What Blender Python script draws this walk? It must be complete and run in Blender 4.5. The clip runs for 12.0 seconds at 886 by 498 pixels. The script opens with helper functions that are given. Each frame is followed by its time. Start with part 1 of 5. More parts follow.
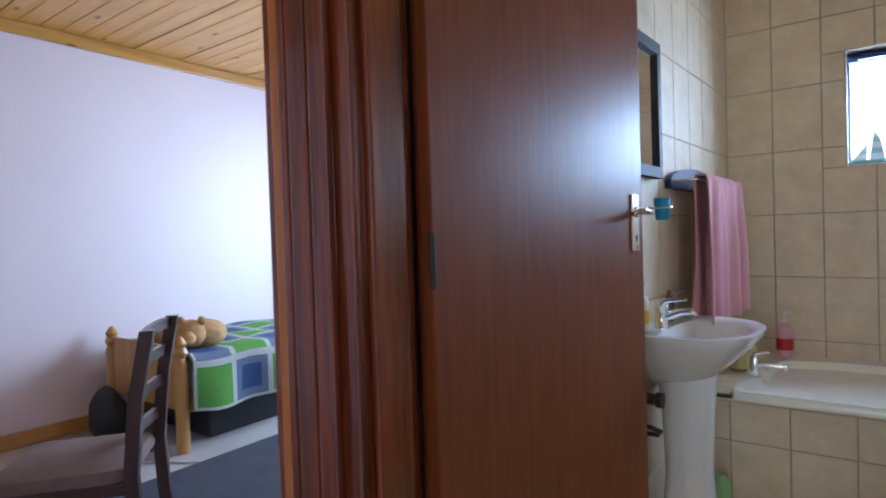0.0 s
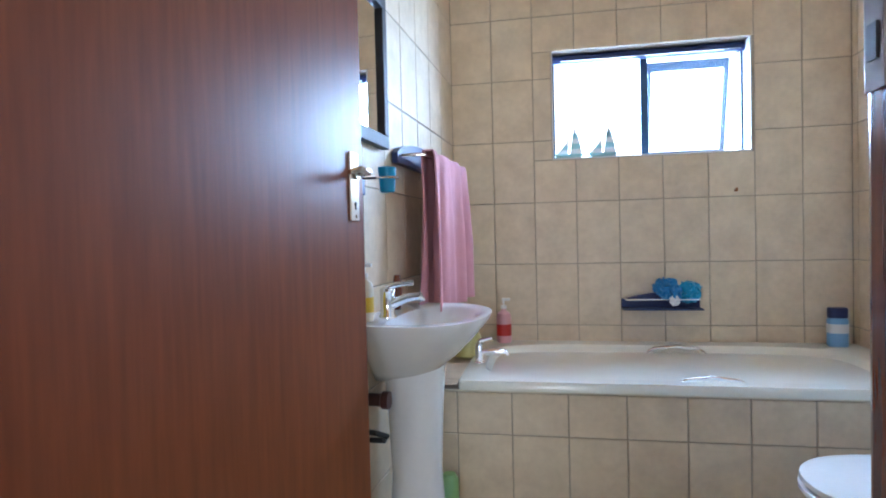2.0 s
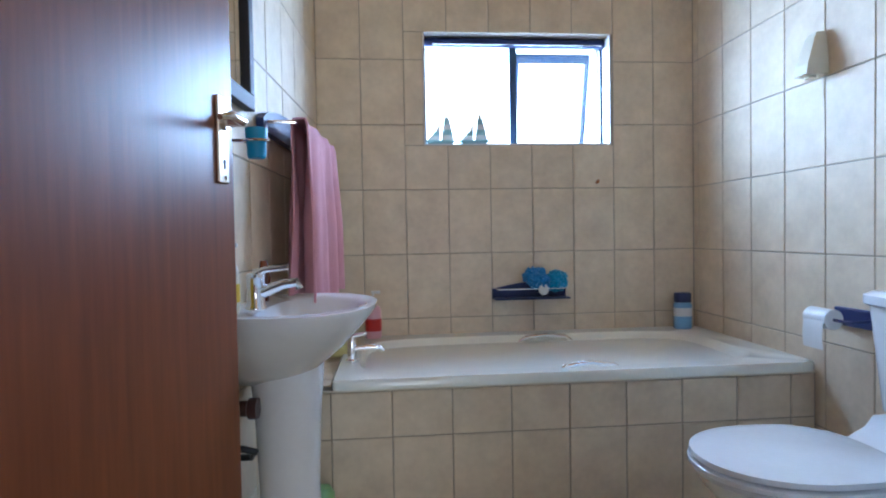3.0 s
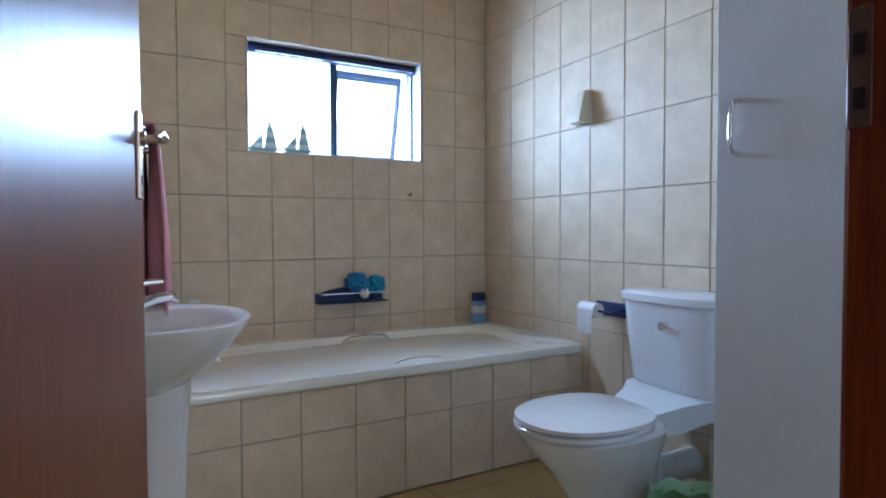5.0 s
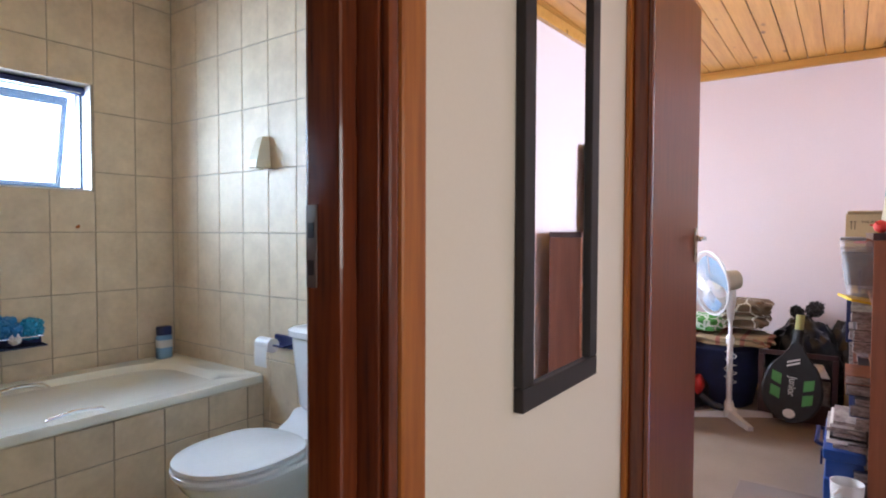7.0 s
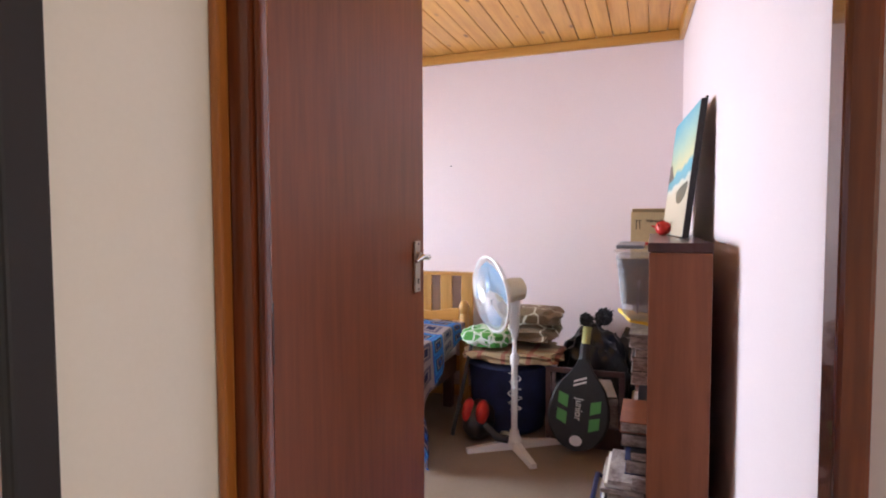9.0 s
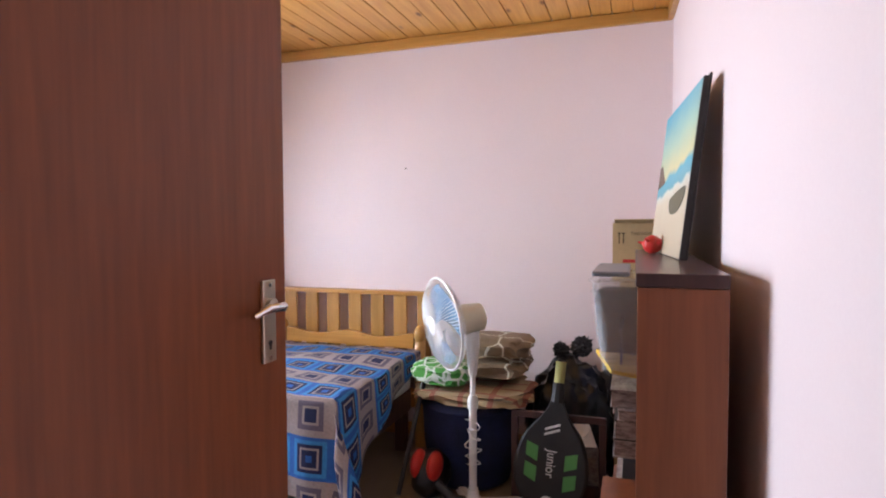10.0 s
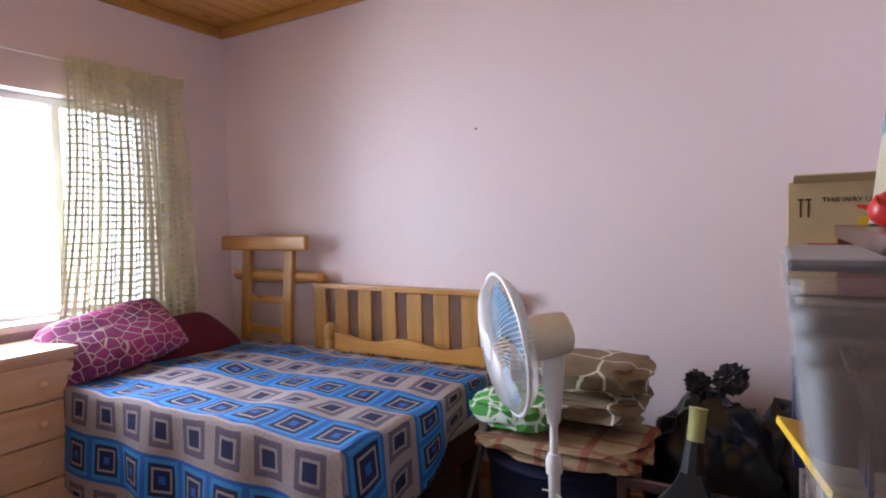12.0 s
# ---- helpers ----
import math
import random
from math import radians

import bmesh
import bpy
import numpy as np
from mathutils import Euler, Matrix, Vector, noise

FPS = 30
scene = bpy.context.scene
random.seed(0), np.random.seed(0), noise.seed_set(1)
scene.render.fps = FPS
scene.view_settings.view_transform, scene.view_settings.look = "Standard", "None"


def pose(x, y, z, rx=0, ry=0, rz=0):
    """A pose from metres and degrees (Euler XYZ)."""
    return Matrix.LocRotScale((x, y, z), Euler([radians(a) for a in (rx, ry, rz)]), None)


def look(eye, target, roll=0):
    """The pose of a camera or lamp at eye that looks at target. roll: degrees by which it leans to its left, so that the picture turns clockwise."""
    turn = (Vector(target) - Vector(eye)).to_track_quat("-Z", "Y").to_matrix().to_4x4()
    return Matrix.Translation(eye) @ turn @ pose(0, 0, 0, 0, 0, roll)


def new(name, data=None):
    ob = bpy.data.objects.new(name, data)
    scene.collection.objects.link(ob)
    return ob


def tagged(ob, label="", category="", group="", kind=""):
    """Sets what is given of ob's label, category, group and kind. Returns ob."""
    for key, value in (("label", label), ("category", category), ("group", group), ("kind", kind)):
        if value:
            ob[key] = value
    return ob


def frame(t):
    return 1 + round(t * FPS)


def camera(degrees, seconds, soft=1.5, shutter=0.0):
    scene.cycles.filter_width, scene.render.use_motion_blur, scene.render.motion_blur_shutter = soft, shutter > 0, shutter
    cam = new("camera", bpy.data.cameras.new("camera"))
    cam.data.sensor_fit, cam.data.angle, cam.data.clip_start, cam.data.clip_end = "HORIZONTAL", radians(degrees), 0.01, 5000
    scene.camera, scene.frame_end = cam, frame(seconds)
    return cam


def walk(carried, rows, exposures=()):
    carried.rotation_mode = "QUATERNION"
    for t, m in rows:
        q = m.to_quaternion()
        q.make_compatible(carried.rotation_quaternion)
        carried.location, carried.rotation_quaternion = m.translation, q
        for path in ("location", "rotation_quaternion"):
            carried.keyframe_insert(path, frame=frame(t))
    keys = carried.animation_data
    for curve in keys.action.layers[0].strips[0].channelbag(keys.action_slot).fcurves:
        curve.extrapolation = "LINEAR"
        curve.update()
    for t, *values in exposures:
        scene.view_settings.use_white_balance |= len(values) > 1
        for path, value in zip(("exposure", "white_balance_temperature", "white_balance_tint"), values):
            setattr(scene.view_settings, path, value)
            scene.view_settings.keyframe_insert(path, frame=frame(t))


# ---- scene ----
cam = camera(76.0, 12.0, soft=2.0)
PATH = [
    (0, (-0.371, 0.218, 1.102), (-1.553, 1.831, 1.06), -1.8),
    (0.5, (-0.377, 0.299, 1.087), (-1.384, 2.027, 1.049), -1.9),
    (1, (-0.386, 0.384, 1.064), (-1.2, 2.21, 1.022), -1.8),
    (1.5, (-0.398, 0.464, 1.042), (-0.986, 2.375, 0.997), -1.8),
    (2, (-0.44, 0.576, 1.009), (-0.805, 2.542, 0.962), -1.4),
    (2.5, (-0.503, 0.673, 0.979), (-0.608, 2.67, 0.929), -1.2),
    (3, (-0.572, 0.753, 0.949), (-0.391, 2.744, 0.897), -1.0),
    (3.5, (-0.654, 0.827, 0.933), (-0.161, 2.765, 0.88), -0.7),
    (5.5, (-0.929, 0.564, 1.027), (0.178, 2.229, 0.968), -0.1),
    (6, (-0.946, 0.469, 1.075), (0.356, 1.987, 1.018), 0.0),
    (6.5, (-0.904, 0.392, 1.124), (0.58, 1.731, 1.067), 0.0),
    (7, (-0.802, 0.328, 1.173), (0.824, 1.491, 1.109), 0.2),
    (7.7, (-0.566, 0.301, 1.226), (1.205, 1.227, 1.157), -0.1),
    (9.3, (0.361, 0.232, 1.241), (2.246, 0.896, 1.154), -0.1),
    (9.5, (0.475, 0.243, 1.243), (2.364, 0.895, 1.168), -0.1),
    (10, (0.765, 0.251, 1.274), (2.658, 0.891, 1.192), -0.2),
    (10.5, (1.014, 0.265, 1.29), (2.892, 0.948, 1.206), -0.4),
    (11, (1.25, 0.311, 1.292), (3.099, 1.068, 1.205), -0.5),
    (11.5, (1.434, 0.347, 1.246), (3.232, 1.218, 1.16), -0.8),
    (12, (1.616, 0.367, 1.198), (3.334, 1.386, 1.103), -1.2),
]
EXPOSURES = [(0, -0.05, 5450, 10), (1.0, 0.1, 5250, 10), (2.0, 0.6, 5200, 10), (3.5, 0.02, 5050, 10), (5.5, -0.1, 5300, 10), (7, 0.28, 5900, 10), (9.5, 0.03, 6150, 10), (10.5, -0.1, 6200, 10), (11.3, -0.02, 6050, 10), (12, -0.38, 5900, 10)]
walk(cam, [(t, look(eye, target, roll)) for t, eye, target, roll in PATH], EXPOSURES)

# ---- world and lights ----
world = bpy.data.worlds.new("sky")
scene.world = world
world.use_nodes = True
sky = world.node_tree.nodes.new("ShaderNodeTexSky")
sky.sky_type, sky.sun_disc, sky.sun_elevation, sky.sun_rotation = "NISHITA", False, radians(50), radians(60)
world.node_tree.nodes["Background"].inputs[1].default_value = 0.1
world.node_tree.links.new(sky.outputs[0], world.node_tree.nodes["Background"].inputs[0])


def lamp(name, kind, m, energy, color, sx=1.0, sy=1.0, angle=0.01, spread=152):
    data = bpy.data.lights.new(name, kind)
    data.energy, data.color = energy, color
    if kind == "AREA":
        data.shape, data.size, data.size_y, data.spread = "RECTANGLE", sx, sy, radians(spread)
    else:
        data.angle = angle
    ob = new(name, data)
    ob.matrix_world = m
    return ob


lamp("sun", "SUN", look((3, 6, 9), (0, 0, 0)), 2.5, (1, 0.95, 0.86), angle=radians(0.5))
lamp("bath_window_daylight", "AREA", look((0.03, 3.58, 1.63), (0.03, 1.5, 1.3)), 42, (0.58, 0.76, 1.0), 0.86, 0.5)
lamp("bedroom_window_daylight", "AREA", look((2.66, 3.44, 1.32), (2.3, 0.5, 1.05)), 78, (0.86, 0.89, 1.0), 0.72, 1.0, spread=128)
# bluish fill added to brighten the second bedroom, source out of view
lamp("far_room_fill", "AREA", look((-2.6, 3.95, 1.4), (-3.4, 1.0, 0.9)), 66, (0.60, 0.77, 1.0), 1.3, 1.1)
# fill for the hallway, set in an added opening behind the camera
lamp("hall_fill_from_behind", "AREA", look((-0.1, -3.05, 1.45), (0, 1.0, 1.1)), 21, (1.0, 0.94, 0.84), 1.5, 1.2)


# ---- materials ----
def shader(name):
    m = bpy.data.materials.new(name)
    m.use_nodes = True
    return m, m.node_tree.nodes, m.node_tree.links, m.node_tree.nodes["Principled BSDF"]


def mat(name, a, b=None, rough=0.5, scale=4.0, stretch=(1, 1, 1), metal=0.0, bump=0.1, fine=60.0, vary=0.0, coat=0.0, trans=0.0):
    """A surface of two tones, coarse patches and fine grain, with relief."""
    m, n, l, p = shader(name)
    b = b or tuple(0.8 * v for v in a)
    co = n.new("ShaderNodeTexCoord")
    mp = n.new("ShaderNodeMapping")
    mp.inputs["Scale"].default_value = stretch
    l.new(co.outputs["Object"], mp.inputs[0])
    off = None
    if vary:
        info = n.new("ShaderNodeObjectInfo")
        off = n.new("ShaderNodeVectorMath")
        off.operation = "ADD"
        sc = n.new("ShaderNodeVectorMath")
        sc.operation = "SCALE"
        sc.inputs[0].default_value = (31, 17, 23)
        l.new(info.outputs["Random"], sc.inputs["Scale"])
        l.new(mp.outputs[0], off.inputs[0])
        l.new(sc.outputs[0], off.inputs[1])
    src = (off or mp).outputs[0]
    t1, t2 = n.new("ShaderNodeTexNoise"), n.new("ShaderNodeTexNoise")
    for t, s_, d in ((t1, scale, 4), (t2, fine, 3)):
        t.inputs["Scale"].default_value, t.inputs["Detail"].default_value = s_, d
        l.new(src, t.inputs["Vector"])
    ramp = n.new("ShaderNodeValToRGB")
    ramp.color_ramp.elements[0].position, ramp.color_ramp.elements[1].position = 0.32, 0.68
    ramp.color_ramp.elements[0].color, ramp.color_ramp.elements[1].color = (*b, 1), (*a, 1)
    mix = n.new("ShaderNodeMath")
    mix.operation = "MULTIPLY_ADD"
    mix.inputs[1].default_value, mix.inputs[2].default_value = 0.3, 0.0
    add = n.new("ShaderNodeMath")
    add.operation = "MULTIPLY_ADD"
    add.inputs[1].default_value = 0.7
    l.new(t2.outputs[0], mix.inputs[0])
    l.new(t1.outputs[0], add.inputs[0])
    l.new(mix.outputs[0], add.inputs[2])
    l.new(add.outputs[0], ramp.inputs[0])
    l.new(ramp.outputs[0], p.inputs["Base Color"])
    p.inputs["Roughness"].default_value, p.inputs["Metallic"].default_value = rough, metal
    p.inputs["Coat Weight"].default_value, p.inputs["Transmission Weight"].default_value = coat, trans
    if bump:
        bp = n.new("ShaderNodeBump")
        bp.inputs["Strength"].default_value, bp.inputs["Distance"].default_value = bump, 0.004
        l.new(add.outputs[0], bp.inputs["Height"])
        l.new(bp.outputs[0], p.inputs["Normal"])
    return m


def plain(name, a, rough=0.5, metal=0.0, coat=0.0):
    return mat(name, a, tuple(0.93 * v for v in a), rough, 6.0, metal=metal, bump=0.03, coat=coat)


def wood(name, a, b, axis=2, rough=0.35, coat=0.3, vary=1.0, scale=2.0, knots=False):
    """Grain that runs along one axis."""
    st = [14.0, 14.0, 14.0]
    st[axis] = 0.9
    m = mat(name, a, b, rough, scale, tuple(st), bump=0.06, fine=9.0, vary=vary, coat=coat)
    if knots:
        n, l = m.node_tree.nodes, m.node_tree.links
        p = n["Principled BSDF"]
        co, mp, vo, ramp, mix = n.new("ShaderNodeTexCoord"), n.new("ShaderNodeMapping"), n.new("ShaderNodeTexVoronoi"), n.new("ShaderNodeValToRGB"), n.new("ShaderNodeMix")
        st = [9.0, 9.0, 9.0]
        st[axis] = 4.0
        mp.inputs["Scale"].default_value = st
        l.new(co.outputs["Object"], mp.inputs[0])
        l.new(mp.outputs[0], vo.inputs["Vector"])
        vo.inputs["Scale"].default_value = 0.8
        ramp.color_ramp.elements[0].position, ramp.color_ramp.elements[1].position = 0.05, 0.13
        ramp.color_ramp.elements[0].color, ramp.color_ramp.elements[1].color = (0.22, 0.12, 0.06, 1), (1, 1, 1, 1)
        l.new(vo.outputs["Distance"], ramp.inputs[0])
        mix.data_type, mix.blend_type = "RGBA", "MULTIPLY"
        mix.inputs[0].default_value = 0.9
        l.new(p.inputs["Base Color"].links[0].from_socket, mix.inputs[6])
        l.new(ramp.outputs[0], mix.inputs[7])
        l.new(mix.outputs[2], p.inputs["Base Color"])
    return m


M_PINK = mat("pink_wall_paint", (0.80, 0.70, 0.70), (0.76, 0.655, 0.665), 0.55, 1.2, bump=0.08, fine=120)
M_HALL = mat("cream_wall_paint", (0.88, 0.82, 0.71), (0.84, 0.78, 0.67), 0.55, 1.5, bump=0.08, fine=120)
M_TILE = mat("beige_mottled_wall_tile", (0.77, 0.645, 0.465), (0.62, 0.505, 0.35), 0.58, 9.0, bump=0.05, fine=40, vary=1.0)
M_FTILE = mat("ochre_floor_tile", (0.52, 0.40, 0.18), (0.42, 0.31, 0.13), 0.3, 6.0, bump=0.05, vary=1.0)
M_GROUT = mat("grey_brown_grout", (0.44, 0.37, 0.28), (0.34, 0.28, 0.21), 0.85, 20.0)
M_CERAM = plain("white_glazed_ceramic", (0.82, 0.83, 0.84), 0.08, coat=0.4)
M_TUB = plain("ivory_bath_acrylic", (0.88, 0.88, 0.78), 0.15, coat=0.3)
M_JAMB = wood("red_brown_varnished_wood", (0.25, 0.055, 0.014), (0.055, 0.012, 0.006), 2, 0.2, 0.5)
M_CASE = wood("orange_brown_varnished_wood", (0.52, 0.19, 0.03), (0.30, 0.085, 0.015), 2, 0.3, 0.2)
M_DOOR = wood("brown_door_veneer", (0.22, 0.062, 0.020), (0.15, 0.040, 0.013), 2, 0.38, 0.0, scale=4.0)
M_DOOR.node_tree.nodes["Principled BSDF"].inputs["Specular IOR Level"].default_value = 0.32
M_CEIL = wood("knotty_pine_plank", (0.74, 0.40, 0.10), (0.56, 0.26, 0.05), 0, 0.4, 0.2, knots=True)
M_PINE = wood("honey_pine", (0.58, 0.31, 0.075), (0.42, 0.20, 0.04), 1, 0.35, 0.3, knots=True)
M_PINEZ = wood("honey_pine_upright", (0.54, 0.30, 0.08), (0.37, 0.19, 0.045), 2, 0.35, 0.3)
M_CHEST = wood("light_pine_chest", (0.70, 0.47, 0.28), (0.58, 0.35, 0.19), 0, 0.45, 0.1, knots=True)
M_SHELF = wood("reddish_shelf_board", (0.27, 0.088, 0.036), (0.19, 0.058, 0.024), 2, 0.4, 0.1)
M_DARK = wood("dark_stained_wood", (0.07, 0.025, 0.022), (0.035, 0.012, 0.012), 2, 0.35, 0.3)
M_BLACKW = plain("black_frame_wood", (0.018, 0.014, 0.014), 0.6)
M_FLOOR = mat("beige_vinyl_floor", (0.27, 0.21, 0.155), (0.22, 0.17, 0.125), 0.45, 5.0)
M_GREYFL = mat("pale_grey_floor", (0.50, 0.48, 0.46), (0.42, 0.40, 0.38), 0.4, 5.0)
M_RUG = mat("dark_grey_rug", (0.06, 0.065, 0.085), (0.04, 0.045, 0.06), 0.95, 8.0, bump=0.6, fine=260)
M_CHROME = plain("chrome", (0.82, 0.82, 0.83), 0.12, 1.0)
M_BRASS = plain("worn_brass_plate", (0.60, 0.52, 0.42), 0.3, 1.0)
M_STEEL = plain("tarnished_steel", (0.20, 0.17, 0.15), 0.45, 1.0)
M_BLACK = plain("black_plastic", (0.015, 0.015, 0.018), 0.4)
M_WHITEP = plain("white_plastic", (0.78, 0.78, 0.76), 0.35)
M_CREAMP = plain("cream_plastic", (0.72, 0.66, 0.5), 0.4)
M_BLUE = plain("blue_plastic", (0.02, 0.20, 0.50), 0.35)
M_CUP = plain("turquoise_plastic_cup", (0.02, 0.28, 0.50), 0.4)
M_NAVY = plain("navy_plastic", (0.012, 0.022, 0.10), 0.4)
M_NAVYC = mat("navy_laundry_fabric", (0.010, 0.018, 0.075), (0.006, 0.01, 0.04), 0.85, 12.0, bump=0.4)
M_TOWEL = mat("dusty_pink_terry", (0.66, 0.33, 0.36), (0.56, 0.26, 0.29), 0.95, 9.0, bump=0.9, fine=350)
M_GREY = plain("grey_white_cupboard_paint", (0.60, 0.60, 0.57), 0.45)
M_RED = plain("red_plastic", (0.52, 0.025, 0.02), 0.35)
M_YELL = plain("yellow_plastic", (0.75, 0.50, 0.02), 0.4)
M_GREEN = plain("pale_green_plastic", (0.30, 0.52, 0.22), 0.4)
M_LIME = plain("green_print", (0.10, 0.34, 0.09), 0.6)
M_CARD = mat("brown_cardboard", (0.56, 0.42, 0.22), (0.48, 0.35, 0.18), 0.8, 5.0)
M_BAGPL = mat("black_bin_liner", (0.012, 0.012, 0.014), (0.008, 0.008, 0.01), 0.28, 7.0, bump=0.6, fine=16)
M_RACK = mat("black_nylon", (0.018, 0.02, 0.022), (0.012, 0.013, 0.015), 0.6, 20.0, bump=0.3)
M_MAROON = mat("maroon_cotton", (0.115, 0.008, 0.03), (0.08, 0.006, 0.022), 0.9, 12.0, bump=0.4, fine=200)
M_BEAR = mat("tan_plush", (0.52, 0.33, 0.14), (0.40, 0.24, 0.10), 1.0, 30.0, bump=1.0, fine=200)
M_SEAT = mat("brown_grey_suede", (0.22, 0.15, 0.13), (0.15, 0.10, 0.09), 0.9, 7.0, bump=0.2)
M_PAPER = mat("printed_paper", (0.5, 0.46, 0.44), (0.12, 0.09, 0.09), 0.5, 14.0, vary=1.0, stretch=(1, 2, 6))
M_WINFR = plain("blue_black_window_frame", (0.02, 0.05, 0.10), 0.4)
M_WHITEW = plain("white_painted_sill", (0.8, 0.8, 0.79), 0.4)


def patterned(name, ground, second, line, cell, width, plaid=False, spread=1.0):
    """Printed cloth: pale outlines round large leaves, or crossing stripes."""
    m = mat(name, ground, second, 0.9, 6.0, bump=0.4, fine=200)
    n, l = m.node_tree.nodes, m.node_tree.links
    p = n["Principled BSDF"]
    co = n.new("ShaderNodeTexCoord").outputs["Object"]
    mask = n.new("ShaderNodeMath")
    if plaid:
        sep = n.new("ShaderNodeSeparateXYZ")
        l.new(co, sep.inputs[0])
        d = []
        for k in (0, 1):
            q, f = n.new("ShaderNodeMath"), n.new("ShaderNodeMath")
            q.operation, f.operation = "DIVIDE", "FRACT"
            q.inputs[1].default_value = cell * (1, spread)[k]
            l.new(sep.outputs[k], q.inputs[0])
            l.new(q.outputs[0], f.inputs[0])
            d.append(f.outputs[0])
        lo = n.new("ShaderNodeMath")
        lo.operation = "MINIMUM"
        l.new(d[0], lo.inputs[0])
        l.new(d[1], lo.inputs[1])
        src = lo.outputs[0]
    else:
        vo = n.new("ShaderNodeTexVoronoi")
        vo.feature = "DISTANCE_TO_EDGE"
        vo.inputs["Scale"].default_value = 1 / cell
        l.new(co, vo.inputs["Vector"])
        src = vo.outputs[0]
    mask.operation = "LESS_THAN"
    mask.inputs[1].default_value = width
    l.new(src, mask.inputs[0])
    mix = n.new("ShaderNodeMix")
    mix.data_type = "RGBA"
    l.new(mask.outputs[0], mix.inputs[0])
    l.new(p.inputs["Base Color"].links[0].from_socket, mix.inputs[6])
    mix.inputs[7].default_value = (*line, 1)
    l.new(mix.outputs[2], p.inputs["Base Color"])
    return m


M_DUVET = patterned("olive_brown_leaf_print", (0.27, 0.19, 0.13), (0.13, 0.10, 0.05), (0.62, 0.60, 0.48), 0.17, 0.028)
M_PLAID = patterned("beige_red_plaid", (0.40, 0.31, 0.18), (0.27, 0.20, 0.11), (0.27, 0.11, 0.07), 0.11, 0.18, True, 1.3)
M_LEAF = patterned("green_white_leaf_print", (0.10, 0.38, 0.07), (0.05, 0.22, 0.04), (0.60, 0.68, 0.58), 0.055, 0.09)
M_TOOL = plain("deep_blue_plastic", (0.012, 0.06, 0.27), 0.35)
M_SALTS = plain("pale_blue_plastic", (0.22, 0.42, 0.66), 0.35)
M_SAIL = plain("pale_teal_paint", (0.36, 0.60, 0.62), 0.5)
M_SOAP = plain("pink_soap", (0.75, 0.42, 0.46), 0.3)
M_INK = plain("black_ink", (0.02, 0.018, 0.015), 0.7)
M_DIRT = mat("garden_earth", (0.28, 0.24, 0.17), (0.2, 0.18, 0.1), 0.9, 2.0)


def glass_mat(name, tint, rough=0.0):
    m, n, l, p = shader(name)
    p.inputs["Base Color"].default_value, p.inputs["Roughness"].default_value = (*tint, 1), rough
    p.inputs["Transmission Weight"].default_value, p.inputs["IOR"].default_value = 1.0, 1.3
    return m


def clear_mat(name, tint, share, rough=0.15):
    """Thin plastic film: part lets light straight through."""
    m, n, l, p = shader(name)
    p.inputs["Base Color"].default_value, p.inputs["Roughness"].default_value, p.inputs["Alpha"].default_value = (*tint, 1), rough, share
    return m


M_GLASS = clear_mat("window_glass", (0.9, 0.95, 0.95), 0.08, 0.02)
M_CLEAR = clear_mat("clear_storage_plastic", (0.92, 0.95, 0.97), 0.10)
M_BLADE = clear_mat("blue_clear_fan_blade", (0.22, 0.46, 0.70), 0.5, 0.2)
M_MIRROR, _n, _l, _p = shader("mirror_silver")
_p.inputs["Base Color"].default_value, _p.inputs["Metallic"].default_value, _p.inputs["Roughness"].default_value = (0.86, 0.87, 0.87, 1), 1.0, 0.015
# emission for the backdrop panels, in place of a blown-out outdoors
M_GLOW, _n, _l, _p = shader("glowing_daylight_backdrop")
_p.inputs["Emission Color"].default_value, _p.inputs["Emission Strength"].default_value = (0.93, 0.97, 1.0, 1), 4.0


def calc(n, l, op, a, b=None):
    nd = n.new("ShaderNodeMath")
    nd.operation = op
    for k, v in enumerate((a, b)):
        if v is None:
            continue
        if isinstance(v, (int, float)):
            nd.inputs[k].default_value = v
        else:
            l.new(v, nd.inputs[k])
    return nd.outputs[0]


